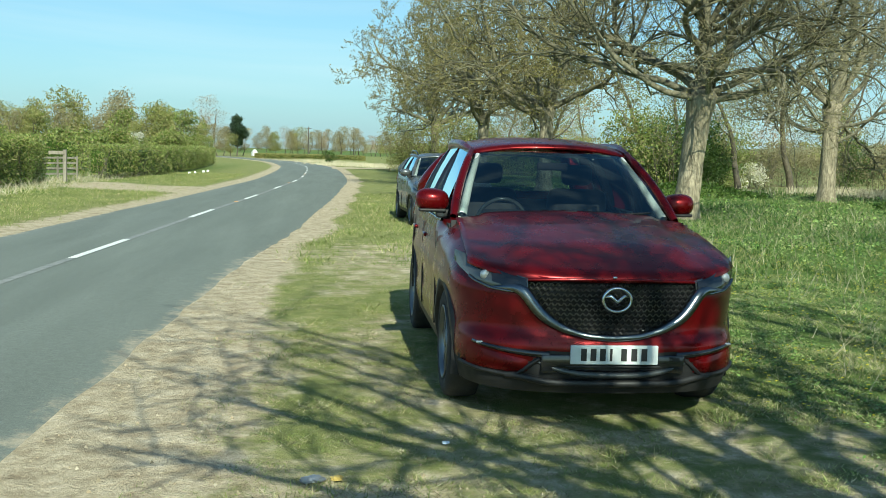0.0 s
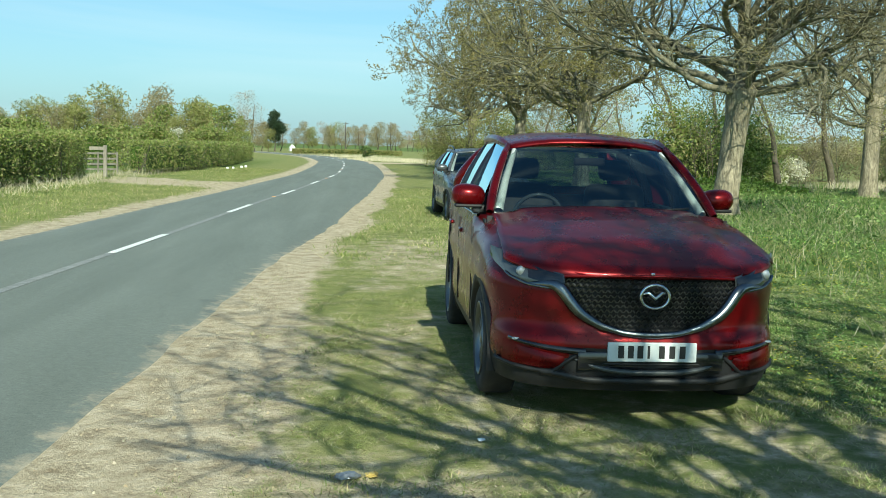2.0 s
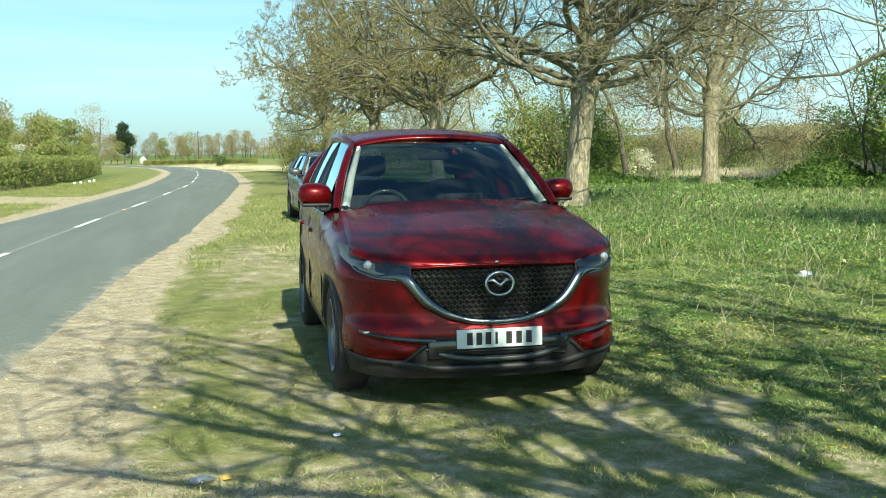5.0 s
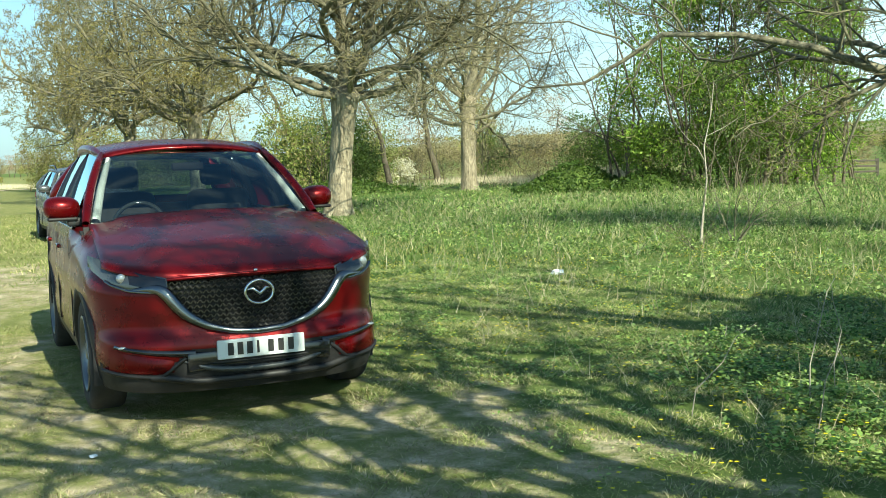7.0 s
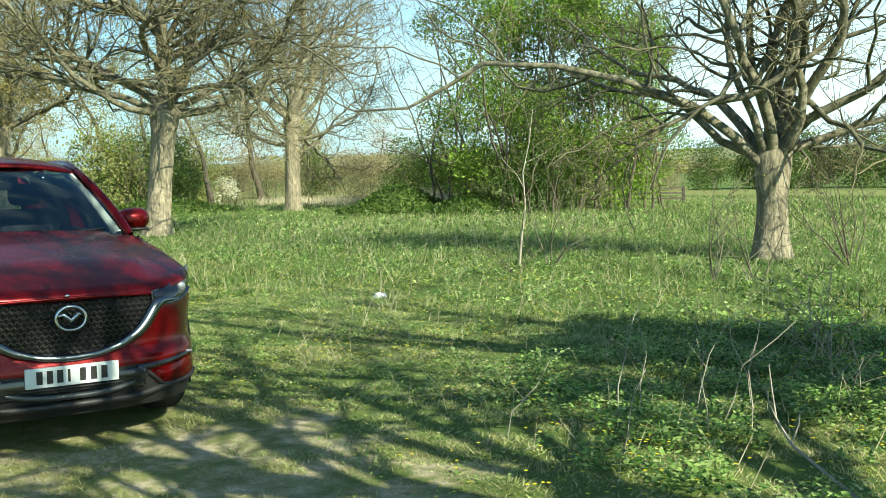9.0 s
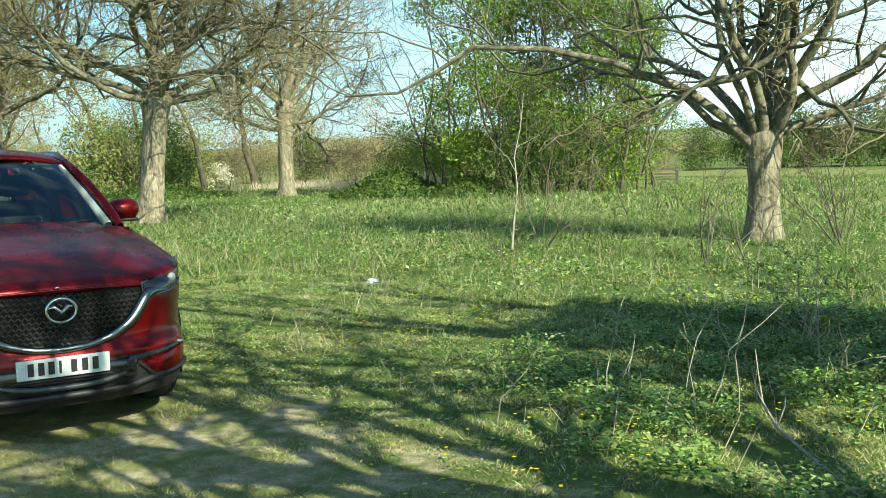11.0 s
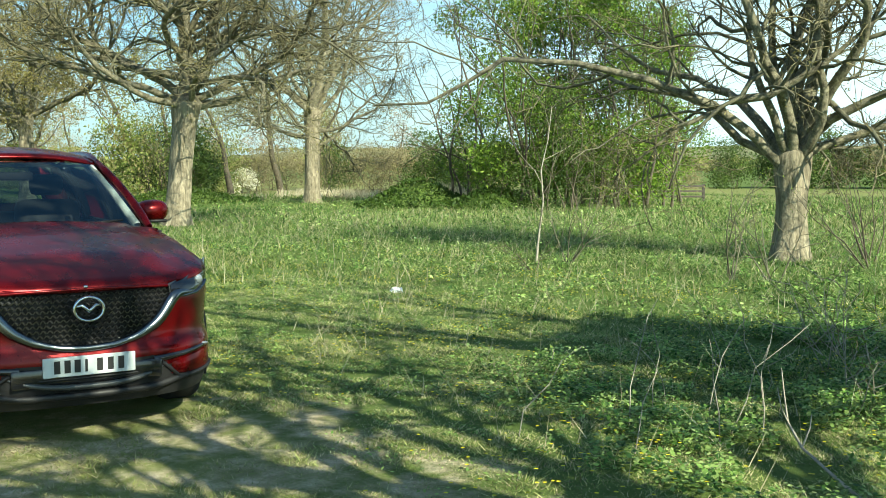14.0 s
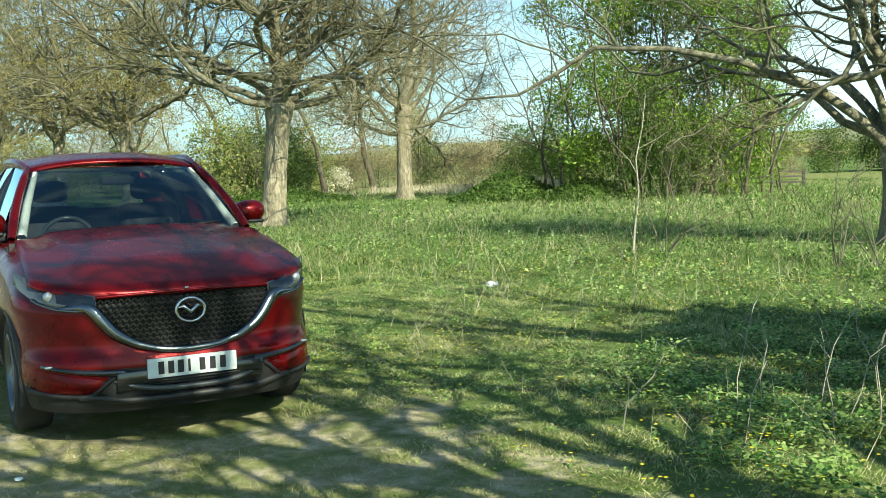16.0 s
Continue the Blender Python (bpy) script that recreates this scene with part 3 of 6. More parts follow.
# the row of old trees beside the pull-in
ROW = "row of old bare trees beside the verge"
bare_tree((8.1, 22.4), 0.335, 3.6,
          [(165, 12, 8.6, .30, .2), (142, 24, 8.4, .33, -.5), (186, 6, 8.0, .28, .3), (205, 20, 7.4, .28, -.9), (222, 34, 7.0, .27, -1.6), (122, 50, 7.6, .38), (155, 40, 7.4, .34, -2.2), (-5, 56, 8.0, .46), (-14, 30, 7.6, .36, .3),
           (-40, 42, 7.0, .33, -1.2), (-30, 18, 8.6, .32, .1), (-55, 26, 7.6, .28, -.6), (10, 16, 7.0, .26, -1.8), (30, 34, 6.0, .28, -2.6), (95, 28, 6.0, .28, -1.0), (262, 9, 4.6, .26, .25), (246, 30, 6.0, .28, -1.3), (284, 15, 5.2, .24, .1),
           (285, 44, 6.6, .28, -2.4), (322, 14, 6.4, .26, -.2), (178, 46, 7.0, .30, -3.0), (15, 50, 6.5, .28, -3.4), (200, 30, 6.0, .25, -3.8)],
          11, "old grey-barked bare tree with branch shadows on its trunk", kids=(13, 17, 9, 4), n_buds=16000, bud=0.026, lean=(0.10, -0.02), group=ROW, wiggle=0.34, min_r=0.0065,
          paths=[(.72, [(.33, -.06, 3.1), (.37, -.07, 4.2), (.30, -.05, 5.4), (.42, 0, 6.8), (.34, .05, 8.4), (.5, .1, 10.2), (.45, .1, 12)])])
R3 = Vector((0.63, -0.776, 0))
A3 = Vector((0.776, 0.63, 0))


def at3(right, away, z):
    return tuple(R3 * right + A3 * away + Vector((0, 0, z)))


bare_tree((13.35, 5.95), 0.265, 2.0,
          [(100, 60, 6.0, .40), (60, 70, 7.0, .42), (-20, 64, 6.5, .40), (20, 54, 6.0, .34), (150, 46, 6.0, .38), (185, 62, 6.5, .38), (125, 36, 6.0, .30),
           (250, 52, 5.5, .33), (215, 40, 5.5, .28), (300, 40, 5.5, .30), (-51, 12, 1.7, .18, .1), (-70, 58, 6.0, .34)],
          23, "old bare tree with forked trunk and long low limb", kids=(12, 12, 8, 4), n_buds=6000, bud=0.024, group=ROW, wiggle=0.36,
          paths=[(.62, [at3(0.05, 0, 1.5), at3(0.15, 0, 2.4), at3(0.34, -.05, 3.2), at3(0.40, -.1, 4.4), at3(0.30, -.1, 5.6), at3(0.45, 0, 7.2), at3(0.4, 0, 8.6)]),
                 (.42, [at3(-0.15, -0.1, 1.6), at3(-0.6, -0.3, 2.1), at3(-1.3, -0.5, 2.65), at3(-2.4, -0.6, 3.1), at3(-3.6, -0.7, 3.4), at3(-4.9, -0.8, 3.5),
                        at3(-5.6, -0.8, 3.1), at3(-6.3, -0.9, 2.75), at3(-7.3, -1.0, 2.72)]),
                 (.36, [at3(-1.0, -0.9, 2.7), at3(-0.4, -1.0, 2.75), at3(0.4, -1.0, 3.2), at3(1.2, -1.0, 3.9), at3(2.2, -1.0, 4.9)]),
                 (.22, [at3(-1.1, -0.5, 2.6), at3(-1.8, -0.6, 2.3), at3(-2.3, -0.7, 1.9), at3(-2.9, -0.7, 1.45)])])
bare_tree((18.8, 36.0), 0.33, 4.2,
          [(160, 16, 6.5, .30, 1.2), (120, 44, 7, .34), (60, 62, 8, .42), (-20, 30, 7, .32), (200, 28, 7, .30), (250, 24, 6, .28), (300, 38, 6.5, .30), (20, 14, 6, .26, .8), (90, 80, 9, .6), (-40, 10, 6.5, .26, 1.0),
           (225, 8, 6, .25, .9), (175, 52, 7, .34), (-10, 56, 7, .34), (330, 4, 5.5, .22, 1.6)],
          31, "old bare tree with a pale knotted trunk in the meadow", kids=(11, 12, 7, 4), n_buds=9000, bud=0.035, min_r=0.009, wiggle=0.38)
row_tree = bare_tree((7.9, 40.5), 0.31, 4.0,
                     [(170, 12, 8.5, .42, .8), (150, 34, 8.5, .45), (190, 40, 8.5, .45), (120, 60, 8, .55), (60, 70, 8, .6), (-20, 35, 6.5, .45), (215, 20, 8.5, .4), (270, 45, 6, .42), (320, 35, 6, .4), (30, 25, 5.5, .36)],
                     43, "old bare tree with fine brown twigs and swelling buds", kids=(10, 12, 9, 4), n_buds=30000, bud=0.05, min_r=0.011, group=ROW, wiggle=0.36)
put(row_tree, 7.6, 57.5, 75, 1.05)
put(row_tree, 6.4, 74.0, 200, 1.0)
# trees of the row behind the camera, whose shadows fall over the verge
shade_tree = bare_tree((2.5, -9.0), 0.30, 3.9,
                       [(172, 5, 5.3, .30, .3), (188, 14, 4.6, .30), (5, 8, 5.0, .28, .2), (160, 24, 5.6, .30), (178, 36, 5.2, .30),
                        (170, 56, 6.4, .30), (60, 66, 7.0, .32), (120, 62, 8.0, .30), (150, 12, 5.2, .28), (20, 26, 5.5, .26), (35, 14, 5.0, .26)],
                       57, "old bare spreading tree behind the pull-in", kids=(0, 8, 4, 2), top=3, n_buds=0, min_r=0.018, group=ROW, floor=3.3, wiggle=0.26)
put(shade_tree, 1.5, -7.6, 12, 0.82)
fan_tree = bare_tree((6.0, -7.6), 0.32, 4.2,
                     [(170, 15, 6.4, .28), (188, 23, 6.6, .27, .1), (176, 33, 7.0, .28), (165, 42, 7.4, .28), (184, 52, 9.0, .28), (150, 58, 9.5, .30), (112, 66, 9.0, .28),
                      (200, 10, 5.6, .25, .3), (20, 20, 5.5, .26), (-15, 34, 5.5, .26), (90, 62, 6.5, .28)],
                     58, "old bare tree with a fan of long limbs behind the verge", kids=(0, 6, 3, 2), top=3, n_buds=0, min_r=0.018, group=ROW, floor=2.6, wiggle=0.17)

# slim dark trees between the meadow and the field
slim = leafy_tree("tree", 11, 6, 61, "olive_leaf", 3500, 0.07, label="slim dark-stemmed tree just coming into leaf")
place(slim, 24.5, 52)
put(slim, 30.5, 60, 70, 0.9)
put(slim, 11.5, 60, 140, 0.85)
put(slim, 15.5, 75, 10, 1.0)
for x, y, turn, s in ((15.6, 47.0, 200, .85), (20.6, 50.0, 260, .9), (18.2, 58.0, 320, 1.0)):
    put(slim, x, y, turn, s)

# ---- cars ----
def paint(name, deep, bright, flake=0.35, metal=0.6):
    m, nt, b = base(name)
    f = noise_fac(nt, 900, 2, 0.5, False)
    d = noise_fac(nt, 5, 5, 0.65, False)
    nt.links.new(mixc(nt, f, deep, bright), b.inputs["Base Color"])
    nt.links.new(ramp(nt, d, [(0.35, (0.24,) * 3), (0.7, (0.36,) * 3)]), b.inputs["Roughness"])
    b.inputs["Metallic"].default_value = metal
    b.inputs["Coat Weight"].default_value = 0.25
    b.inputs["Specular IOR Level"].default_value = 0.3
    nt.links.new(ramp(nt, d, [(0.4, (0.03,) * 3), (0.75, (0.10,) * 3)]), b.inputs["Coat Roughness"])
    return m


paint("red_paint", (0.07, 0.001, 0.002), (0.175, 0.002, 0.005))
paint("silver_paint", (0.11, 0.12, 0.125), (0.17, 0.18, 0.19))
plain("black_plastic", (0.010, 0.010, 0.011), 0.6)
plain("lip_grey", (0.055, 0.06, 0.062), 0.35, 0.2)
plain("gloss_black", (0.01, 0.01, 0.012), 0.12, 0.0, 0.6)
plain("cabin", (0.02, 0.02, 0.022), 0.75)
plain("cabin_pale", (0.62, 0.63, 0.62), 0.6)
plain("chrome", (0.55, 0.57, 0.60), 0.12, 1.0)
plain("satin_chrome", (0.19, 0.205, 0.215), 0.24, 1.0)
plain("tyre_rubber", (0.022, 0.022, 0.022), 0.85)
plain("alloy", (0.18, 0.19, 0.20), 0.35, 0.9)
plain("plate_white", (0.62, 0.65, 0.65), 0.35)
plain("plate_ink", (0.015, 0.015, 0.015), 0.5)
plain("lamp_bowl", (0.07, 0.08, 0.085), 0.10, 0.4, 1.0)
plain("lamp_lens", (0.40, 0.43, 0.45), 0.10, 0.6)
plain("tail_red", (0.25, 0.01, 0.01), 0.2, 0.0, 0.5)

m, nt, b = base("car_glass")
fr = nt.nodes.new("ShaderNodeFresnel")
fr.inputs["IOR"].default_value = 1.9
tr = nt.nodes.new("ShaderNodeBsdfTransparent")
tr.inputs["Color"].default_value = (0.38, 0.46, 0.47, 1)
gl = nt.nodes.new("ShaderNodeBsdfGlossy")
gl.inputs["Roughness"].default_value = 0.03
gl.inputs["Color"].default_value = (0.78, 0.95, 0.95, 1)
mx = nt.nodes.new("ShaderNodeMixShader")
nt.links.new(fr.outputs[0], mx.inputs["Fac"])
nt.links.new(tr.outputs[0], mx.inputs[1])
nt.links.new(gl.outputs[0], mx.inputs[2])
nt.links.new(mx.outputs[0], nt.nodes["Material Output"].inputs["Surface"])

OUT = [(0, 0), (.15, .003), (.28, .012), (.40, .030), (.51, .058), (.61, .10), (.70, .16), (.775, .235), (.835, .335), (.878, .45), (.905, .60), (.92, .82), (.925, 1.3),
       (.925, 2.4), (.92, 3.2), (.905, 3.8), (.87, 4.2), (.78, 4.42), (.6, 4.5), (.3, 4.54), (0, 4.55)]
ZC = [(-.1, .80), (0, .86), (.06, .905), (.12, .935), (.25, .985), (.5, 1.06), (.9, 1.145), (1.32, 1.205), (1.6, 1.24)]


def table(pts, v):
    return float(np.interp(v, [q[0] for q in pts], [q[1] for q in pts]))


def nose_y(x):
    """How far back the car's outline lies at x, on its front."""
    return table(OUT[:11], abs(x))


def side_x(y):
    """The half width of the body at y, on its flank."""
    return float(np.interp(y, [q[1] for q in OUT[6:18]], [q[0] for q in OUT[6:18]]))


def nose_in(z):
    """How far the face leans back at height z."""
    return table([(.18, .07), (.26, .025), (.36, .0), (.46, -.008), (.505, -.008), (.535, .004), (.57, .028), (.62, .034), (.80, .032), (.88, .055), (.93, .10), (1.05, .2)], z)


def hood_z(x, y):
    ax = abs(x)
    crease = 0.022 * (1 - smooth01(ax, 0.50 + .06 * y, 0.58 + .06 * y)) * smooth01(y, 0.15, 0.5)
    return table(ZC, y) - 0.036 * (ax / .85) ** 2.4 + crease - 0.010


BELT = [(1.3, 1.165), (1.6, 1.135), (2.5, 1.135), (3.3, 1.165), (3.9, 1.22), (4.3, 1.26), (4.55, 1.26)]
GRILLE_LOW = [(0, .555), (.16, .565), (.30, .603), (.41, .665), (.475, .735), (.52, .81), (.56, .86)]


def grille_low(x):
    return table(GRILLE_LOW, abs(x))


def grille_top(x):
    return .888 - .012 * (abs(x) / .5) ** 2


def low_edge(x, y):
    """Where paint gives way to black cladding."""
    if y > 0.42:
        return .37
    return table([(0, .462), (.40, .462), (.44, .45), (.56, .33), (.75, .335), (.95, .37)], abs(x))


def grid_faces(nu, nv):
    return [(j * nu + i, j * nu + i + 1, (j + 1) * nu + i + 1, (j + 1) * nu + i) for j in range(nv - 1) for i in range(nu - 1)]


def mesh_part(name, verts, faces, material, parent, label="", smooth=True, thick=0.0):
    ob = hang(name, mesh_of(name, verts, faces, material, smooth), parent, label)
    if thick:
        s = ob.modifiers.new("thickness", "SOLIDIFY")
        s.thickness, s.offset = thick, 0
    return ob


def lathe(bm, profile, axis, centre, seg=40):
    """Turns (radius, along) pairs round the x axis."""
    rings = []
    for r_, s_ in profile:
        rings.append([bm.verts.new((centre[0] + s_ * axis, centre[1] + r_ * math.cos(2 * math.pi * k / seg), centre[2] + r_ * math.sin(2 * math.pi * k / seg))) for k in range(seg)])
    for a_, b_ in zip(rings, rings[1:]):
        for k in range(seg):
            bm.faces.new((a_[k], a_[(k + 1) % seg], b_[(k + 1) % seg], b_[k]))
    return bm


def curve_tube(pts, radii, sides=8):
    V, F = [], []
    tube(V, F, [Vector(q) for q in pts], radii, sides)
    return V, F


def wheel(parent, side, y, z=0.362, rad=0.362):
    """Tyre and spoked rim; side -1 or 1."""
    x0 = side * 0.80
    tyre = part("wheel", lathe(bmesh.new(), [(.235, -.10), (rad - .05, -.115), (rad - .012, -.10), (rad, -.07), (rad, .07), (rad - .012, .10), (rad - .05, .115), (.25, .105), (.235, .09)],
                               side, (x0, y, z)), "tyre_rubber", parent, "black road tyre on a grey alloy wheel")
    rim = lathe(bmesh.new(), [(.238, .10), (.245, .112), (.232, .115), (.222, .08), (.215, -.08)], side, (x0, y, z))
    part("rim", rim, "alloy", tyre)
    for k in range(10):
        a_ = 2 * math.pi * (k // 2) / 5 + (0.16 if k % 2 else -0.16)
        bm = bmesh.new()
        box_bm(bm, x0 + side * .075 - .012, x0 + side * .075 + .012, -.013, .013, .03, .225, .005)
        bmesh.ops.rotate(bm, cent=(0, 0, 0), matrix=Matrix.Rotation(a_, 3, "X"), verts=bm.verts)
        bmesh.ops.translate(bm, vec=(0, y, z), verts=bm.verts)
        part("spoke", bm, "alloy", tyre, smooth=False)
    part("hub", lathe(bmesh.new(), [(0.0, .10), (.03, .10), (.045, .09), (.05, .06)], side, (x0, y, z), 20), "alloy", tyre)
    part("brake_disc", lathe(bmesh.new(), [(0.0, .0), (.16, .0), (.16, -.03)], side, (x0, y, z), 28), "lamp_bowl", tyre)


def build_car(paint_name, at, turn, label, squash=1.0, estate=False):
    ob = holder("car", pose(at[0], at[1], 0.0, 0, 0, turn), label=label, category="car")
    body = holder("body_shell")
    body.parent = ob
    # the painted shell, swept round the plan
    half = []
    for (x0, y0), (x1, y1) in zip(OUT, OUT[1:]):
        n = max(1, int(math.hypot(x1 - x0, y1 - y0) / 0.035))
        half += [(x0 + (x1 - x0) * i / n, y0 + (y1 - y0) * i / n) for i in range(n)]
    half.append(OUT[-1])
    ring = [(-x, y) for x, y in reversed(half)] + half[1:]
    # soften the corners of the plan
    for _ in range(6):
        ring = [ring[0]] + [((p[0] + 2 * q[0] + r_[0]) / 4, (p[1] + 2 * q[1] + r_[1]) / 4) for p, q, r_ in zip(ring, ring[1:], ring[2:])] + [ring[-1]]
    rows = 30
    V, n = [], len(ring)
    top = []
    for i, (x, y) in enumerate(ring):
        p, q = ring[max(i - 1, 0)], ring[min(i + 1, n - 1)]
        tx, ty = q[0] - p[0], q[1] - p[1]
        ln = math.hypot(tx, ty) or 1
        nx, ny = ty / ln, -tx / ln
        if nx * -x + ny * (2.2 - y) < 0:
            nx, ny = -nx, -ny
        wf = 1 - smooth01(y, 0.22, 0.6)
        zt = hood_z(x * .9, y + .05) - .004 if y < 1.3 else table(BELT, y)
        zb = .215 + .06 * smooth01(y, 0.4, 0.8)
        for j in range(rows):
            t = j / (rows - 1)
            z = zb + (zt - zb) * t
            side = .045 * max(0, 1 - t / .3) ** 2 - .012 * math.exp(-((z - .80) / .05) ** 2) + .010 * math.exp(-((z - .60) / .10) ** 2)
            fender = (1 - smooth01(y, 1.3, 1.7))
            side += (.115 * fender + .035) * max(0, (t - .74) / .26) ** 2
            side += .03 * smooth01(y, 3.9, 4.4) * t
            ins = wf * nose_in(z) + (1 - wf) * side
            V.append((x + nx * ins, y + ny * ins, z * squash))
            if j == rows - 1:
                top.append(V[-1])
    wheels = (.94, 3.64)
    paint_f, trim_f = [], []
    for i in range(n - 1):
        for j in range(rows - 1):
            f = (i * rows + j, (i + 1) * rows + j, (i + 1) * rows + j + 1, i * rows + j + 1)
            c = [sum(V[k][d] for k in f) / 4 for d in range(3)]
            zc = c[2] / squash
            if abs(c[0]) > .7 and any(math.hypot(c[1] - w, zc - .36) < .405 for w in wheels):
                continue
            if c[1] < .25 and abs(c[0]) < .56 and grille_low(c[0]) < zc < grille_top(c[0]) + .004:
                continue
            (trim_f if zc < low_edge(c[0], c[1]) else paint_f).append(f)
    mesh_part("body_panel", V, paint_f, paint_name, body)
    mesh_part("lower_cladding", V, trim_f, "black_plastic", body, "black plastic lower bumper and sills")
    # bonnet
    nu, nv = 41, 26
    HV = []
    for j in range(nv):
        v = j / (nv - 1)
        for i in range(nu):
            u = -1 + 2 * i / (nu - 1)
            xf, xr = u * .835, u * .80
            yf = nose_y(xf) + nose_in(.9) * (1 - .55 * abs(u) ** 3)
            x = xf + (xr - xf) * v
            y = yf + (1.34 - yf) * v
            z = hood_z(x, y) - .022 * max(0, 1 - v / .05) ** 2 + .012 * (1 - abs(u)) * v - .006
            HV.append((x, y, z * squash))
    mesh_part("bonnet", HV, grid_faces(nu, nv), paint_name, ob, thick=0.012)
    # roof
    ZR = [(1.98, 1.668), (2.15, 1.705), (2.5, 1.742), (2.9, 1.75), (3.5, 1.728), (4.0, 1.668), (4.25, 1.615)]
    RV = []
    for j in range(20):
        y = 1.99 + 2.2 * j / 19
        hw = .60 + .03 * smooth01(y, 2.0, 2.6) - .10 * smooth01(y, 3.0, 4.2)
        for i in range(17):
            u = -1 + 2 * i / 16
            yy = y + (.10 * (u * u) if j == 0 else 0)
            RV.append((u * hw, yy, (table(ZR, y) - .05 * abs(u) ** 3 - .02 * u * u) * squash))
    mesh_part("roof", RV, grid_faces(17, 20), paint_name, ob, thick=0.02)
    # glass
    WV = []
    for j in range(12):
        v = j / 11
        for i in range(21):
            u = -1 + 2 * i / 20
            hw = .785 + (.597 - .785) * v
            y = 1.30 + .17 * u * u + (2.02 + .07 * u * u - 1.30 - .17 * u * u) * v - .045 * math.sin(math.pi * v)
            z = 1.165 + (1.665 - .05 * abs(u) ** 3 - 1.165) * v + .02 * math.sin(math.pi * v)
            WV.append((u * hw, y, z * squash))
    ws = mesh_part("windscreen", WV, grid_faces(21, 12), "car_glass", ob, "dark tinted windscreen")
    ws.visible_shadow = False
    for sx in (-1, 1):
        def belt_pt(y):
            return Vector((sx * (.868 - .05 * smooth01(y, 3.3, 4.2)), y, table(BELT, y) - .005))

        def rail_pt(y):
            hw = .61 + .03 * smooth01(y, 2.0, 2.6) - .10 * smooth01(y, 3.0, 4.2)
            return Vector((sx * hw, y, table(ZR, y) - .075))
        for nm, a0, a1, r0, r1 in (("door_window", 1.62, 2.52, 2.08, 2.50), ("door_window", 2.60, 3.42, 2.58, 3.36), ("quarter_window", 3.48, 4.02, 3.42, 3.86)):
            GV = []
            for j in range(7):
                for i in range(9):
                    p = belt_pt(a0 + (a1 - a0) * i / 8).lerp(rail_pt(r0 + (r1 - r0) * i / 8), j / 6)
                    p.x += sx * .022 * math.sin(math.pi * j / 6)
                    GV.append((p.x, p.y, p.z * squash))
            gw = mesh_part(nm, GV, grid_faces(9, 7), "car_glass", ob)
            gw.visible_shadow = False
        # pillars and roof rail
        for nm, q0, q1, r0, r1 in (("front_pillar", (sx * .806, 1.44, 1.155), (sx * .606, 2.08, 1.63), .034, .028), ("centre_pillar", (sx * .866, 2.56, 1.13), (sx * .635, 2.54, 1.63), .045, .035),
                                   ("door_pillar", (sx * .855, 3.45, 1.16), (sx * .62, 3.39, 1.625), .04, .03), ("rear_pillar", (sx * .77, 4.22, 1.23), (sx * .54, 4.0, 1.59), .11, .07)):
            a_, c_ = Vector(q0), Vector(q1)
            pts = [a_.lerp(c_, k / 6) + Vector((sx * .022 * math.sin(math.pi * k / 6), -.02 * math.sin(math.pi * k / 6), .01)) for k in range(7)]
            pts = [(q.x, q.y, q.z * squash) for q in pts]
            mesh_part(nm, *curve_tube(pts, [(r0 + (r1 - r0) * k / 6) * (1 if 0 < k < 6 else .75) for k in range(7)], 10), paint_name if nm in ("front_pillar", "rear_pillar") else "gloss_black", ob)
        pts = [rail_pt(2.04 + 2.1 * k / 12) for k in range(13)]
        mesh_part("cant_rail", *curve_tube([(q.x, q.y, (q.z + .02) * squash) for q in pts], [.002, .026] + [.035] * 9 + [.026, .002], 8), paint_name, ob)
        if estate:
            pts = [rail_pt(2.2 + 1.8 * k / 12) for k in range(13)]
            mesh_part("roof_rail", *curve_tube([(q.x * .97, q.y, (q.z + .13 - .06 * (abs(k - 6) == 6)) * squash) for k, q in enumerate(pts)], [.016] * 13, 6), "satin_chrome", ob, "satin metal roof rail")
        pts = [belt_pt(1.5 + 2.6 * k / 12) for k in range(13)]
        mesh_part("belt_trim", *curve_tube([(q.x + sx * .012, q.y, q.z * squash) for q in pts], [.012] * 13, 6), "satin_chrome", ob)
        # wheel arch lips
        for w in wheels:
            AV, AF = [], []
            for k in range(25):
                a_ = radians(-22) + radians(224) * k / 24
                for rr, xx in ((.375, -.05), (.385, .006), (.44, .008), (.455, -.012)):
                    yy = w + rr * math.cos(a_)
                    zz = max(.20, .36 + rr * math.sin(a_))
                    AV.append((sx * (side_x(yy) + xx - .045 * max(0, 1 - (zz - .27) / .27) ** 2 * (zz < .54)), yy, zz * squash))
            mesh_part("arch_trim", AV, grid_faces(4, 25), "black_plastic", ob)
            liner = [(sx * xx, w + .41 * math.cos(radians(-20 + 220 * k / 16)), (.36 + .41 * math.sin(radians(-20 + 220 * k / 16))) * squash) for k in range(17) for xx in (.5, .9)]
            mesh_part("arch_liner", liner, grid_faces(2, 17), "cabin", ob)
            wheel(ob, sx, w, .362 * (1 if squash > .95 else .93), .362 * (1 if squash > .95 else .93))
        # door mirror
        bm = bmesh.new()
        bmesh.ops.create_uvsphere(bm, u_segments=20, v_segments=14, radius=1)
        for v in bm.verts:
            x, y, z = v.co
            x = math.copysign(abs(x) ** .75, x)
            z = math.copysign(abs(z) ** .8, z)
            v.co = (sx * .928 + x * .125, 1.78 + y * (.10 if y < 0 else .05), (1.265 + z * .086 + x * sx * .006) * squash)
        mir = part("door_mirror", bm, paint_name, ob)
        bm = bmesh.new()
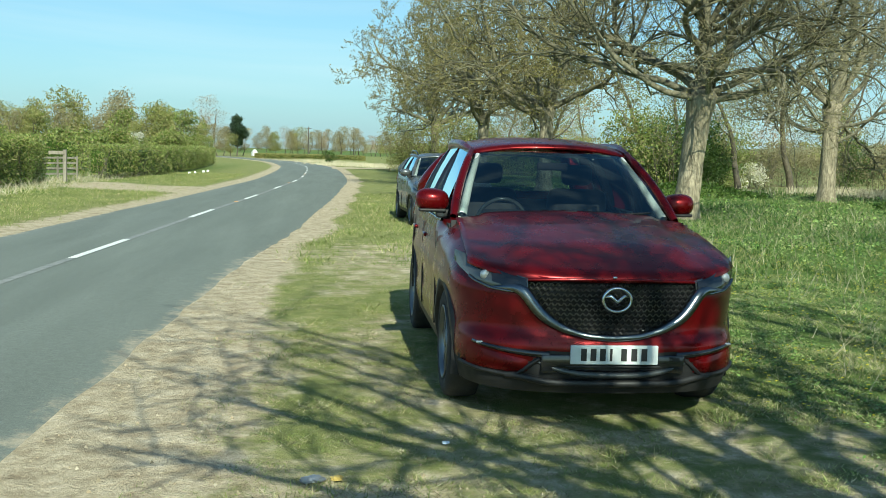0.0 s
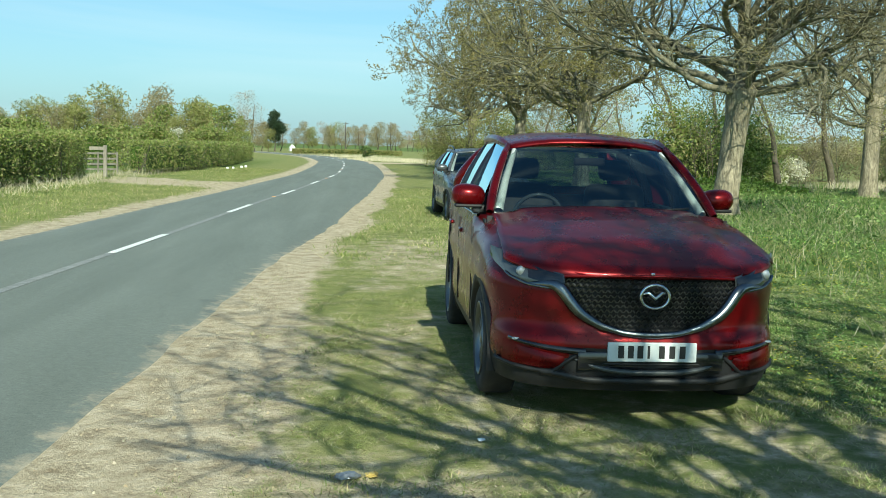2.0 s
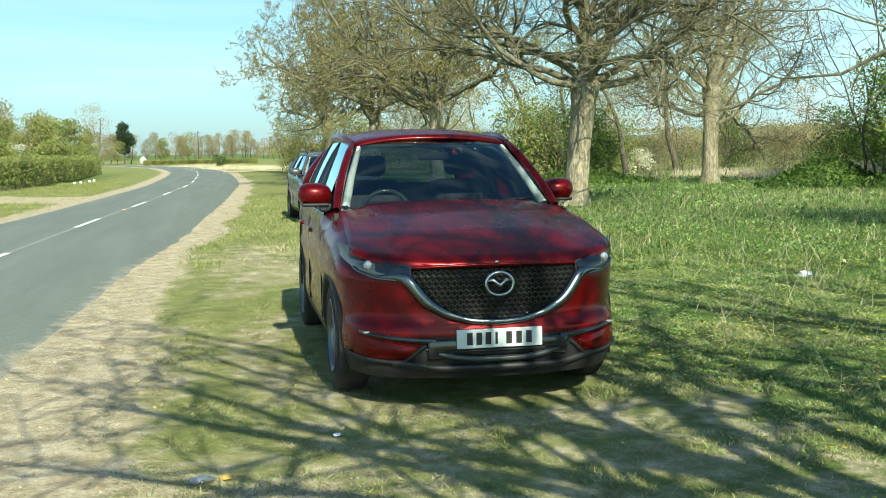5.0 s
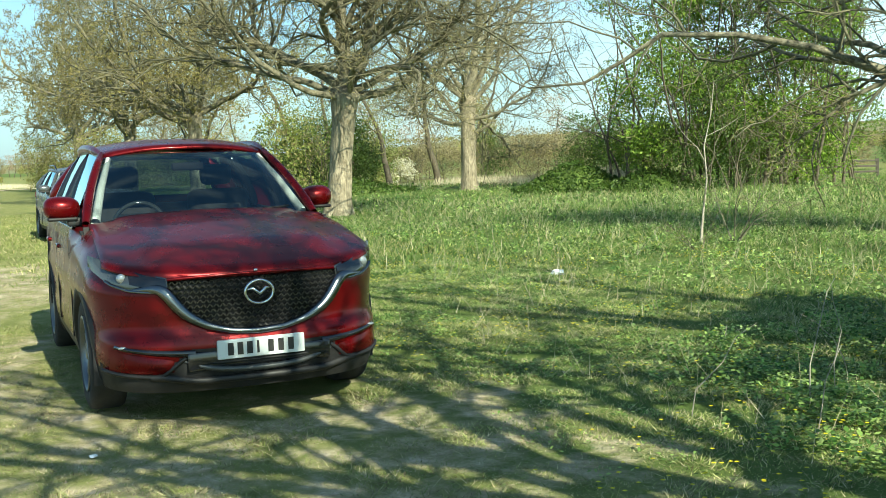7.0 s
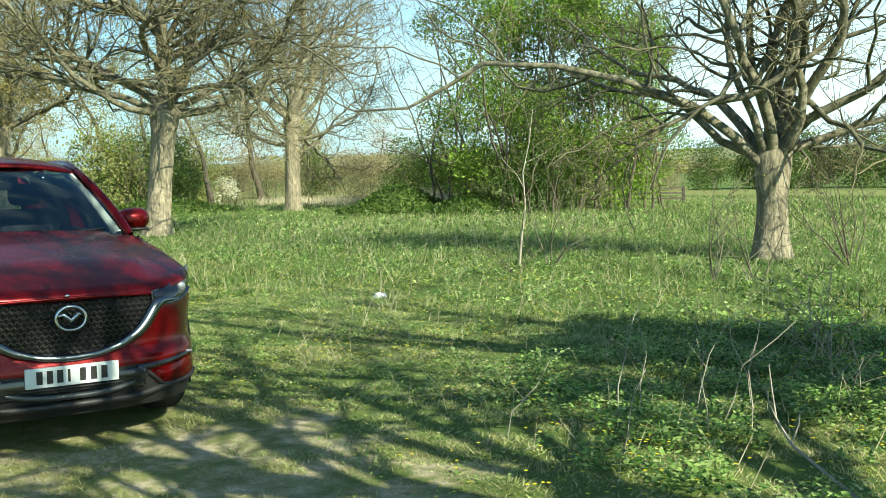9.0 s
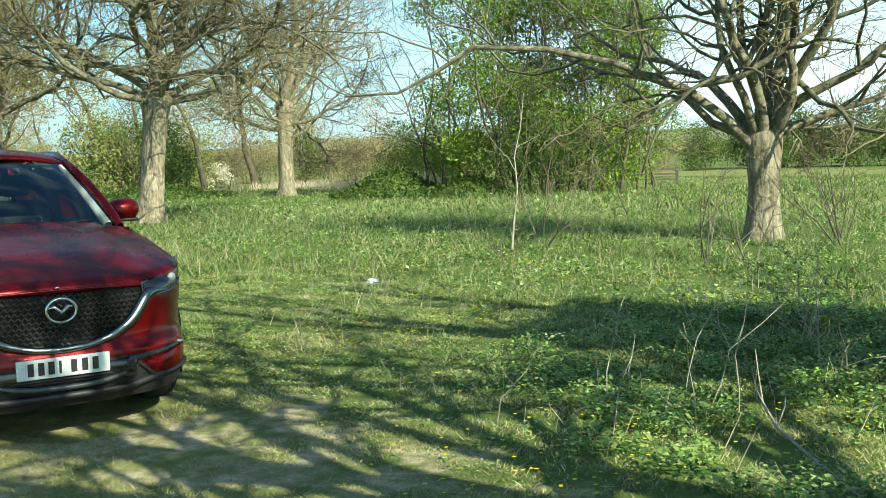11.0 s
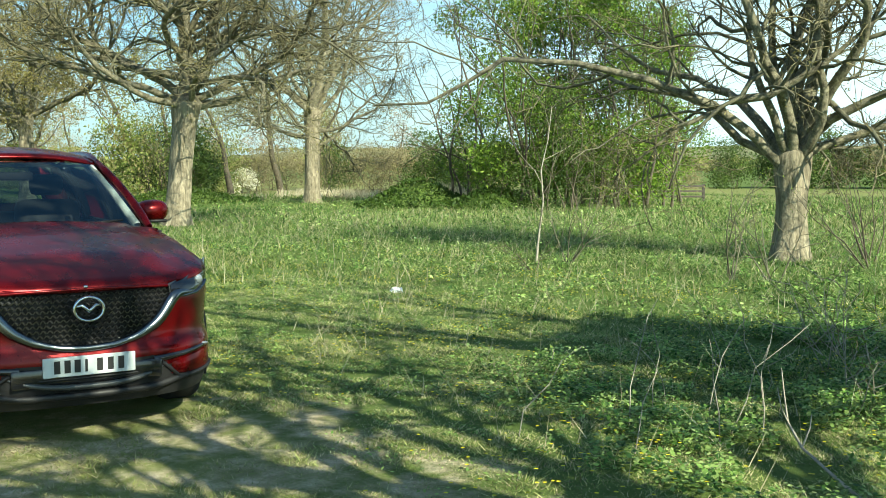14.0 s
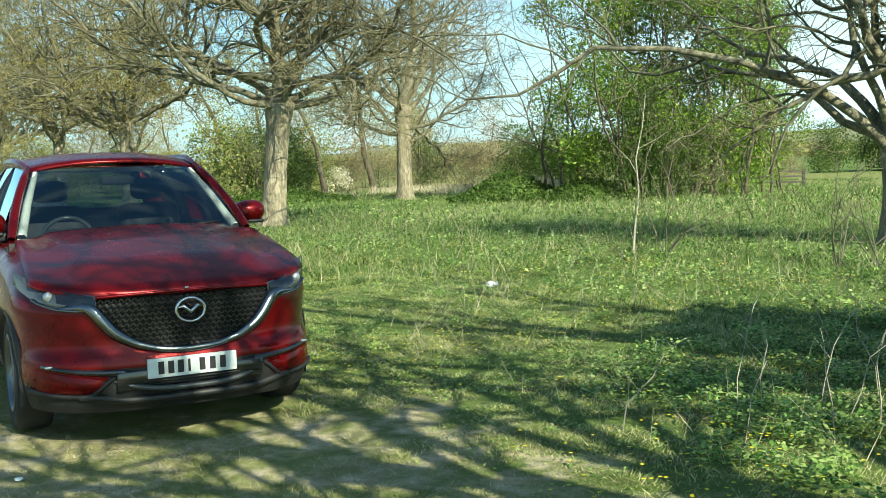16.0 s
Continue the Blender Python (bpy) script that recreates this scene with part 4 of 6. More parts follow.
        box_bm(bm, sx * .928 - .10, sx * .928 + .10, 1.70, 1.80, 1.18 * squash, 1.205 * squash, .01)
        box_bm(bm, min(sx * .80, sx * .90), max(sx * .80, sx * .90), 1.72, 1.80, 1.14 * squash, 1.20 * squash, .012)
        part("mirror_foot", bm, "black_plastic", mir, "black plastic mirror foot")
        bm = box_bm(bmesh.new(), sx * .928 - .09, sx * .928 + .09, 1.822, 1.834, 1.21 * squash, 1.33 * squash, .004)
        part("mirror_glass", bm, "chrome", mir)
        # door handles and shut lines
        for y in (2.38, 3.30):
            part("door_handle", box_bm(bmesh.new(), sx * .925 - .016, sx * .925 + .016, y - .10, y + .10, .955 * squash, .985 * squash, .01), paint_name, ob)
        for y in (1.48, 2.56, 3.52):
            part("shut_line", box_bm(bmesh.new(), sx * .918 - .0075, sx * .918 + .0075, y - .004, y + .004, .40 * squash, 1.06 * squash), "cabin", ob, smooth=False)
        # headlamp
        NV, LV = [], []
        for j in range(7):
            for i in range(17):
                x = .505 + (.893 - .505) * i / 16
                zt = table([(.5, .890), (.6, .912), (.7, .946), (.8, .985), (.87, 1.012), (.9, 1.02)], x)
                zb = table([(.5, .812), (.6, .806), (.71, .816), (.8, .852), (.87, .92), (.9, .965)], x)
                z = zb + (zt - zb) * j / 6
                w = 1 - smooth01(nose_y(x), .22, .6)
                y = nose_y(x) + nose_in(z) * w - .004 - .012 * math.sin(math.pi * j / 6) * math.sin(math.pi * i / 16)
                NV.append((sx * (x + .004), y - .006, z * squash))
        lamp = mesh_part("headlamp", NV, grid_faces(17, 7), "lamp_bowl", ob, "slim dark headlamp with a bright lens")
        DV = []
        for j in range(4):
            for i in range(9):
                x = .515 + .19 * i / 8
                zt = table([(.5, .884), (.6, .905), (.71, .942)], x)
                zb = table([(.5, .828), (.6, .832), (.71, .862)], x)
                z = zb + (zt - zb) * j / 3
                w = 1 - smooth01(nose_y(x), .22, .6)
                DV.append((sx * (x + .004), nose_y(x) + nose_in(z) * w - .026, z * squash))
        mesh_part("lamp_insert", DV, grid_faces(9, 4), "gloss_black", lamp, "black inner lamp module")
        for x, z, r_ in ((.735, .893, .030),):
            bm = bmesh.new()
            bmesh.ops.create_uvsphere(bm, u_segments=14, v_segments=10, radius=r_, matrix=Matrix.Translation((sx * (x + .01), nose_y(x) + nose_in(z) * .8 - .004, z * squash)) @ Matrix.Diagonal((1, .6, 1, 1)))
            part("projector_lens", bm, "lamp_lens", lamp, "bright projector lens")
        pts, rad = [], []
        for i in range(13):
            x = .52 + .30 * i / 12
            z = table([(.5, .816), (.6, .811), (.71, .822), (.8, .858), (.87, .92)], x)
            pts.append((sx * (x + .006), nose_y(x) + nose_in(z) * (1 - smooth01(nose_y(x), .22, .6)) - .018, z * squash))
            rad.append(.009)
        mesh_part("lamp_strip", *curve_tube(pts, rad, 6), "satin_chrome", lamp, "bright strip under the lamp")
        # slot in the bumper
        pts, rad = [], []
        for i in range(11):
            x = .38 + .42 * i / 10
            z = table([(.38, .448), (.46, .452), (.6, .462), (.75, .48), (.85, .50)], x)
            pts.append((sx * x, nose_y(x) + nose_in(z) * (1 - smooth01(nose_y(x), .22, .6)) + .006, z * squash))
            rad.append(.024 - .012 * i / 10)
        slot = mesh_part("bumper_slot", *curve_tube(pts, rad, 8), "gloss_black", ob, "black slot in the front bumper")
        part("fog_lamp", box_bm(bmesh.new(), sx * .76 - .03, sx * .76 + .03, nose_y(.76) - .018, nose_y(.76) + .02, .482 * squash, .498 * squash, .006), "lamp_lens", slot)
        pts = []
        for i in range(15):
            x = .43 + .43 * i / 14
            z = table([(.43, .425), (.47, .40), (.55, .325), (.62, .318), (.75, .325), (.87, .345)], x)
            w = 1 - smooth01(nose_y(x), .22, .6)
            pts.append((sx * (x + .004), nose_y(x) + nose_in(z) * w - .002, z * squash))
        mesh_part("cladding_edge", *curve_tube(pts, [.013] * 15, 8), "black_plastic", ob)
        # raised lip of the bumper cheek, in body colour, under the slot
        CV = []
        for j in range(5):
            for i in range(15):
                x = .50 + .33 * i / 14
                z0 = table([(.5, .345), (.6, .335), (.83, .345)], x)
                z1 = table([(.5, .415), (.6, .432), (.75, .455), (.83, .475)], x)
                z = z0 + (z1 - z0) * j / 4
                w = 1 - smooth01(nose_y(x), .22, .6)
                CV.append((sx * (x + .002), nose_y(x) + nose_in(z) * w - .003 - .016 * math.sin(math.pi * j / 4) * math.sin(math.pi * i / 14) ** .5, z * squash))
        mesh_part("bumper_cheek", CV, grid_faces(15, 5), paint_name, ob)
        mesh_part("tail_lamp", [(sx * x, y, z * squash) for x, y, z in ((.86, 4.30, 1.02), (.60, 4.515, 1.0), (.60, 4.50, 1.10), (.84, 4.30, 1.14))], [(0, 1, 2, 3)], "tail_red", ob, thick=.03)
    # rear hatch glass
    BV = [(u * (.70 + (.54 - .70) * v), 4.44 - .30 * v, (1.25 + .36 * v) * squash) for v in (0, .33, .66, 1) for u in (-1, -.5, 0, .5, 1)]
    rw = mesh_part("rear_window", BV, grid_faces(5, 4), "car_glass", ob)
    rw.visible_shadow = False
    # grille: recessed backing, honeycomb, frame
    GV = []
    for j in range(8):
        for i in range(29):
            x = -.555 + 1.11 * i / 28
            zl, zh = grille_low(x) - .02, grille_top(x) + .02
            z = zl + (max(zh, zl + .02) - zl) * j / 7
            GV.append((x, nose_y(x) + nose_in(z) + .045, z * squash))
    grille = mesh_part("grille", GV, grid_faces(29, 8), "cabin", ob, "black honeycomb grille in a bright frame")
    bm = bmesh.new()
    pitch = .037
    for r_ in range(12):
        z = .572 + r_ * .0285
        for c_ in range(-15, 16):
            x = (c_ + .5 * (r_ % 2)) * pitch
            if not grille_low(x) + .012 < z < grille_top(x) - .012:
                continue
            for s_ in (-1, 1):
                r0 = bmesh.ops.create_cube(bm, size=1, matrix=Matrix.Translation((x + s_ * .009, nose_y(x) + nose_in(z) + .018, z * squash)) @ Matrix.Rotation(s_ * radians(52), 4, "Y") @
                                           Matrix.Diagonal((.022, .022, .006, 1)))
    part("honeycomb", bm, "gloss_black", grille, "dark honeycomb mesh", smooth=False)
    pts, rad = [], []
    for i in range(61):
        s_ = -1 + i / 30
        ax = abs(s_)
        if ax > .78:
            f = (ax - .78) / .22
            x, z = .535 + .19 * f, .835 - .012 * f
            r_ = .036 - .029 * f
        else:
            x = .535 * (ax / .78) ** .9
            z = grille_low(x) - .004 if x < .52 else .81 + (x - .52) * 1.6
            r_ = .021 + .017 * smooth01(ax, .25, .7)
        pts.append((math.copysign(x, s_), nose_y(x) + nose_in(z) - .012, z * squash))
        rad.append(r_)
    for _ in range(3):
        pts = [pts[0]] + [tuple((a_[d] + 2 * b_[d] + c_[d]) / 4 for d in range(3)) for a_, b_, c_ in zip(pts, pts[1:], pts[2:])] + [pts[-1]]
    mesh_part("grille_frame", *curve_tube(pts, rad, 10), "satin_chrome", grille, "bright metal wing under the grille")
    pts = [(x, nose_y(x) + nose_in(.885) - .004, (grille_top(x) + .004) * squash) for x in np.linspace(-.53, .53, 25)]
    mesh_part("grille_lip", *curve_tube(pts, [.010] * 25, 8), paint_name, grille)
    # round badge
    ring_v, ring_f = [], []
    for i in range(40):
        a_ = 2 * math.pi * i / 40
        for k in range(8):
            b_ = 2 * math.pi * k / 8
            rr = 1 + .13 * math.cos(b_)
            ring_v.append((math.cos(a_) * rr * .083, -.022 + .014 * math.sin(b_), (.785 + math.sin(a_) * rr * .068) * squash))
    ring_f = [(i * 8 + k, ((i + 1) % 40) * 8 + k, ((i + 1) % 40) * 8 + (k + 1) % 8, i * 8 + (k + 1) % 8) for i in range(40) for k in range(8)]
    badge = mesh_part("badge", ring_v, ring_f, "chrome", grille, "round chrome badge with plain spread wings")
    wing = [(-.07, -.02, .80), (-.04, -.026, .808), (0, -.028, .772), (.04, -.026, .808), (.07, -.02, .80)]
    mesh_part("badge_wing", *curve_tube([(x, y, z * squash) for x, y, z in wing], [.006, .012, .014, .012, .006], 6), "chrome", badge)
    part("bonnet_sensor", box_bm(bmesh.new(), -.012, .012, .035, .05, .900 * squash, .915 * squash, .004), "chrome", ob)
    # number plate: pale with plain dark bars
    bm = box_bm(bmesh.new(), -.262, .262, -.022, -.002, .402 * squash, .516 * squash, .006)
    plate = part("number_plate", bm, "plate_white", ob, "white plate with plain dark bars", smooth=False)
    for k, x in enumerate((-.185, -.128, -.072, -.022, .055, .116, .177)):
        w_ = .017 if k != 3 else .007
        part("bar", box_bm(bmesh.new(), x - w_, x + w_, -.0255, -.0225, .424 * squash, .497 * squash), "plate_ink", plate, smooth=False)
    # lower intake and lip
    part("lower_intake", box_bm(bmesh.new(), -.43, .43, .002, .05, .345 * squash, .455 * squash, .012), "gloss_black", ob)
    pts = [(x, nose_y(x) - .004, .385 * squash) for x in np.linspace(-.42, .42, 19)]
    mesh_part("intake_bar", *curve_tube(pts, [.008] * 19, 6), "black_plastic", ob)
    pts = [(x, nose_y(x) - .022 + .016 * (abs(x) / .46) ** 2, (.338 + .075 * (abs(x) / .46) ** 3) * squash) for x in np.linspace(-.46, .46, 25)]
    mesh_part("intake_lip", *curve_tube(pts, [.004 + .013 * (1 - (abs(k - 12) / 12) ** 4) for k in range(25)], 8), "lip_grey", ob, "dull grey lip under the intake")
    pts = [(x, nose_y(x) - .006 + .02 * (abs(x) / .6) ** 2, (.285 + .03 * smooth01(abs(x), .35, .6)) * squash) for x in np.linspace(-.62, .62, 27)]
    mesh_part("bumper_lip", *curve_tube(pts, [.022] * 27, 8), "black_plastic", ob)
    # cabin
    inside = holder("cabin_inside")
    inside.parent = ob
    bm = bmesh.new()
    box_bm(bm, -.84, .84, 1.28, 4.35, .30 * squash, .36 * squash)
    box_bm(bm, -.85, -.82, 1.3, 4.3, .3 * squash, 1.12 * squash)
    box_bm(bm, .82, .85, 1.3, 4.3, .3 * squash, 1.12 * squash)
    box_bm(bm, -.84, .84, 1.26, 1.30, .3 * squash, 1.15 * squash)
    part("cabin_tub", bm, "cabin", inside, smooth=False)
    bm = bmesh.new()
    box_bm(bm, -.80, .80, 1.34, 1.95, .95 * squash, 1.135 * squash, .05)
    box_bm(bm, -.55, -.20, 1.62, 1.95, 1.10 * squash, 1.20 * squash, .04)
    part("dashboard", bm, "cabin", inside)
    wheel_v, wheel_f = [], []
    for i in range(28):
        a_ = 2 * math.pi * i / 28
        c_ = Vector((-.37 + .185 * math.cos(a_), 2.02 - .05 * math.sin(a_), 1.10 + .175 * math.sin(a_)))
        for k in range(6):
            b_ = 2 * math.pi * k / 6
            o_ = Vector((math.cos(a_), 0, math.sin(a_))) * .016 * math.cos(b_) + Vector((0, 1, 0)) * .016 * math.sin(b_)
            wheel_v.append(((c_ + o_).x, (c_ + o_).y, (c_ + o_).z * squash))
    wheel_f = [(i * 6 + k, ((i + 1) % 28) * 6 + k, ((i + 1) % 28) * 6 + (k + 1) % 6, i * 6 + (k + 1) % 6) for i in range(28) for k in range(6)]
    mesh_part("steering_wheel", wheel_v, wheel_f, "lamp_bowl", inside)
    for x in (-.38, .38):
        bm = bmesh.new()
        box_bm(bm, x - .26, x + .26, 2.2, 2.75, .55 * squash, .78 * squash, .06)
        box_bm(bm, x - .25, x + .25, 2.66, 2.84, .75 * squash, 1.34 * squash, .07)
        seat = part("front_seat", bm, "cabin", inside)
        part("headrest", box_bm(bmesh.new(), x - .13, x + .13, 2.72, 2.84, 1.37 * squash, 1.54 * squash, .05), "cabin", seat)
    bm = bmesh.new()
    box_bm(bm, -.66, .66, 3.35, 3.55, .6 * squash, 1.22 * squash, .07)
    part("rear_seat", bm, "cabin", inside)
    part("rear_view_mirror", box_bm(bmesh.new(), -.12, .12, 1.95, 1.98, 1.50 * squash, 1.56 * squash, .015), "cabin", inside)
    # headlining and pale pillar trims
    part("headlining", box_bm(bmesh.new(), -.55, .55, 2.15, 3.95, 1.60 * squash, 1.615 * squash), "cabin_pale", inside, smooth=False)
    for sx in (-1, 1):
        mesh_part("pillar_trim", *curve_tube([(sx * .735, 1.50, 1.17 * squash), (sx * .655, 1.78, 1.39 * squash), (sx * .56, 2.06, 1.60 * squash)], [.034, .028, .022], 8), "cabin_pale", inside)
    part("paper", box_bm(bmesh.new(), .02, .22, 1.50, 1.62, 1.142 * squash, 1.148 * squash), "cabin_pale", inside, "pale paper on the dashboard", False)
    # wipers
    for x0, x1 in ((-.62, .05), (.02, .60)):
        pts = [(x0 + (x1 - x0) * k / 6, 1.315 + .13 * ((x0 + (x1 - x0) * k / 6) / .78) ** 2 - .01, (1.187 + .006 * k) * squash) for k in range(7)]
        mesh_part("wiper", *curve_tube(pts, [.009] * 7, 5), "black_plastic", ob)
    part("cowl", box_bm(bmesh.new(), -.74, .74, 1.28, 1.42, 1.13 * squash, 1.165 * squash, .01), "black_plastic", ob)
    # underbody
    part("underbody", box_bm(bmesh.new(), -.66, .66, .18, 4.35, .24 * squash, .34 * squash, .03), "cabin", ob)
    return ob


red_car = build_car("red_paint", (0.0, 0.0), -0.3, "dark red metallic SUV parked on the grass verge")
grey_car = build_car("silver_paint", (1.10, 16.5), 2.2, "silver grey estate car with roof rails parked on the verge", 0.91, True)

# ---- hedges, woods and scrub further off ----
EYE = (-1.6, -6.1)


def out_at(bearing, dist):
    """A plan place by bearing from the road's direction and distance."""
    return EYE[0] + dist * math.sin(radians(bearing)), EYE[1] + dist * math.cos(radians(bearing))


def hedge(pts, h, w, seed, n, size, label, leaf="hedge_leaf", flat=True):
    """A clipped hedge along a plan line: bare stems below, a dense ragged coat of small leaves."""
    rg = np.random.default_rng(seed)
    ob = holder("hedge", pose(pts[0][0], pts[0][1], 0), label=label, category="hedge")
    o = np.array(pts[0])
    P_ = np.array(pts, float) - o
    seg = np.linalg.norm(np.diff(P_, axis=0), axis=1)
    cum = np.concatenate([[0], np.cumsum(seg)])
    s = rg.uniform(0, cum[-1], n)
    cap = rg.uniform(0, 1, n) < 1600 / n
    s[cap] = np.where(rg.uniform(0, 1, int(cap.sum())) < .5, 0.15, cum[-1] - .15) + rg.normal(size=int(cap.sum())) * .22
    s = np.clip(s, 0, cum[-1])
    x, y = np.interp(s, cum, P_[:, 0]), np.interp(s, cum, P_[:, 1])
    k = np.clip(np.searchsorted(cum, s) - 1, 0, len(seg) - 1)
    d = np.diff(P_, axis=0)[k] / seg[k][:, None]
    bulge = np.array([noise.noise((v * 0.8, seed, 0)) for v in s])
    face = rg.uniform(0, 1, n)
    side = np.where(face < 0.38, -1, np.where(face < 0.62, 1, 0))
    off = np.where(side != 0, side * w / 2 * (1 + 0.25 * bulge + 0.12 * rg.normal(size=n)), rg.uniform(-w / 2, w / 2, n))
    z = np.where(side != 0, h * rg.uniform(0.03, 1.0, n) ** 0.8, h * (1 + 0.03 * bulge + 0.03 * rg.normal(size=n)))
    off[cap], z[cap] = rg.uniform(-w / 2, w / 2, int(cap.sum())), h * rg.uniform(0.03, 1.0, int(cap.sum()))
    c = np.stack([x - d[:, 1] * off, y + d[:, 0] * off, z], 1)
    hang("foliage", bulk("foliage", leaf_quads(rg, c, size), 4, leaf), ob, kind="stuff")
    # stems and dead twigs inside
    V, F = [], []
    for i in range(int(cum[-1] * 5)):
        s0 = rg.uniform(0, cum[-1])
        xx, yy = np.interp(s0, cum, P_[:, 0]), np.interp(s0, cum, P_[:, 1])
        p = Vector((xx + rg.normal() * w * .22, yy + rg.normal() * w * .22, -.05))
        q = p + Vector((rg.normal() * .3, rg.normal() * .3, h * rg.uniform(.7, 1.0)))
        tube(V, F, [p, p.lerp(q, .5) + Vector((rg.normal() * .08, rg.normal() * .08, 0)), q], [.022, .016, .008], 3)
    hang("stem_growth", mesh_of("stem_growth", V, F, "dark_bark"), ob, kind="stuff")
    # a solid dark core added for the shade inside, so that little light passes
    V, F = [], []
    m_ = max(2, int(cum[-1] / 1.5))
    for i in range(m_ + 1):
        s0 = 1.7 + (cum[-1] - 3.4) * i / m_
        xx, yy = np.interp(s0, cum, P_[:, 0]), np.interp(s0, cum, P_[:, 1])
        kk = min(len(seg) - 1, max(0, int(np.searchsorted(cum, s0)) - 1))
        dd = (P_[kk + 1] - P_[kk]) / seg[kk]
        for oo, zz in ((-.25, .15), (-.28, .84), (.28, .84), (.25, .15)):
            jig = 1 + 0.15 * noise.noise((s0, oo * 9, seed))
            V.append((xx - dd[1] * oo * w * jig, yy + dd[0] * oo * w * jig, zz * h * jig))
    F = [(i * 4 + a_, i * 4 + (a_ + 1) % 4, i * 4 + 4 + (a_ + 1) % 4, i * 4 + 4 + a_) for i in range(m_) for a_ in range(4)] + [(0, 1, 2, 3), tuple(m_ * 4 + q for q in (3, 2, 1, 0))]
    hang("shade_core", mesh_of("shade_core", V, F, "dark_leaf"), ob)
    return ob


hedge([(-13.6, 18), (-13.3, 28), (-13.3, 34.5), (-13.9, 39.0)], 1.72, 1.5, 5, 40000, 0.044, "clipped hawthorn hedge in new green leaf beside the road")
hedge([(-12.2, 43.0), (-11.3, 52), (-11.2, 66), (-12.2, 90)], 1.5, 1.5, 6, 34000, 0.05, "long clipped hawthorn hedge in new green leaf")
hedge([(-30, 62), (-14.5, 58)], 1.9, 1.4, 7, 9000, 0.08, "field hedge behind the gateway")
hedge([(-12, 160), (-4, 170), (4, 162)], 0.75, 1.4, 8, 7000, 0.10, "low hedge beyond the bend", "olive_leaf")

BELT_GROUP = "trees of the wood beyond the hedge"
wood = [leafy_tree("tree", 9.5, 7.5, 71, "olive_leaf", 3000, 0.19, k=22, twigs=False, label="round tree in olive spring leaf", group=BELT_GROUP),
        leafy_tree("tree", 10.0, 7.0, 72, "brown_leaf", 3000, 0.16, k=22, twigs=False, label="brown twiggy tree still without leaves", group=BELT_GROUP),
        leafy_tree("tree", 8.0, 7.5, 73, "hedge_leaf", 3000, 0.19, k=22, twigs=False, label="round tree in dull green young leaf", group=BELT_GROUP),
        leafy_tree("tree", 11.0, 6.0, 74, "pink_twig", 2800, 0.095, k=20, twigs=False, label="tall pale bare tree with pinkish twigs", group=BELT_GROUP)]
rg = random.Random(9)
for i, ob in enumerate(wood):
    place(ob, *out_at(-13 + i * 2.3, 172 + 9 * i))
for i in range(40):
    b_ = -19.5 + 14.6 * (i + rg.random()) / 40
    d_ = rg.uniform(150, 205)
    k = rg.choice([0, 0, 1, 1, 1, 2, 1])
    s_ = rg.uniform(.50, .88) * (1 if b_ < -7 else .75)
    put(wood[k], *out_at(b_, d_), rg.uniform(0, 360), s_)
white_may = leafy_tree("bush", 3.0, 4.0, 75, "blossom", 1500, 0.12, low=.1, label="blackthorn bush in white blossom", category="bush", stems=4)
place(white_may, *out_at(-9.7, 150))
put(white_may, *out_at(-8.6, 152), 90, .9)
put(white_may, *out_at(22.2, 64), 130, .5)
# low green bushes under the wood
under = leafy_tree("bush", 3.6, 5.5, 78, "hedge_leaf", 2600, 0.17, k=18, low=.05, twigs=False, label="yellow-green bush at the foot of the wood", category="bush", group="bushes under the wood", stems=4)
place(under, *out_at(-18.6, 138))
for i in range(17):
    put(under, *out_at(-18.0 + .66 * i, rg.uniform(128, 150)), rg.uniform(0, 360), rg.uniform(.65, 1.0))
# the lone dark tree beside the bend, with a brown one
leafy("pine_leaf", [(0.022, 0.042, 0.018), (0.035, 0.06, 0.024), (0.028, 0.05, 0.022)], 0.5, 0.1)
lone = leafy_tree("tree", 7.2, 4.2, 76, "pine_leaf", 9000, 0.13, low=.3, k=20, label="dark evergreen tree standing alone by the bend")
place(lone, *out_at(-4.65, 200))
put(wood[1], *out_at(-4.35, 208), 40, .52)
put(wood[1], *out_at(-6.6, 200), 100, .62)
# the far belt across the end of the road
for i in range(28):
    b_ = -3.6 + 8.2 * (i + rg.random()) / 28
    k = rg.choice([1, 1, 0, 3, 1])
    put(wood[k], *out_at(b_, rg.uniform(280, 320)), rg.uniform(0, 360), rg.uniform(.5, .78))
round_bush = leafy_tree("bush", 1.5, 1.8, 77, "dark_leaf", 900, 0.07, low=.1, label="small dark round bush by the road", category="bush", stems=4)
place(round_bush, *out_at(.15, 128))

# shrubs behind the grey car and along the back of the meadow
shrub = [leafy_tree("bush", 4.2, 4.4, 81, "olive_leaf", 5500, 0.066, k=22, low=.08, label="olive green shrub coming into leaf", category="bush", stems=6),
         leafy_tree("bush", 3.6, 4.6, 82, "hedge_leaf", 6000, 0.07, k=22, low=.05, label="dense green shrub in young leaf", category="bush", stems=6),
         leafy_tree("bush", 3.0, 4.8, 83, "brown_leaf", 5000, 0.055, k=20, low=.05, label="grey-brown twiggy scrub without leaves", category="bush", stems=8),
         leafy_tree("bush", 3.8, 4.8, 84, "bush_leaf", 7000, 0.07, k=24, low=.04, label="dense dark green shrub in full leaf", category="bush", stems=6)]
place(shrub[3], *out_at(18.8, 56))
place(shrub[0], *out_at(5.0, 80))
place(shrub[1], *out_at(16.6, 50))
place(shrub[2], *out_at(28.5, 66))
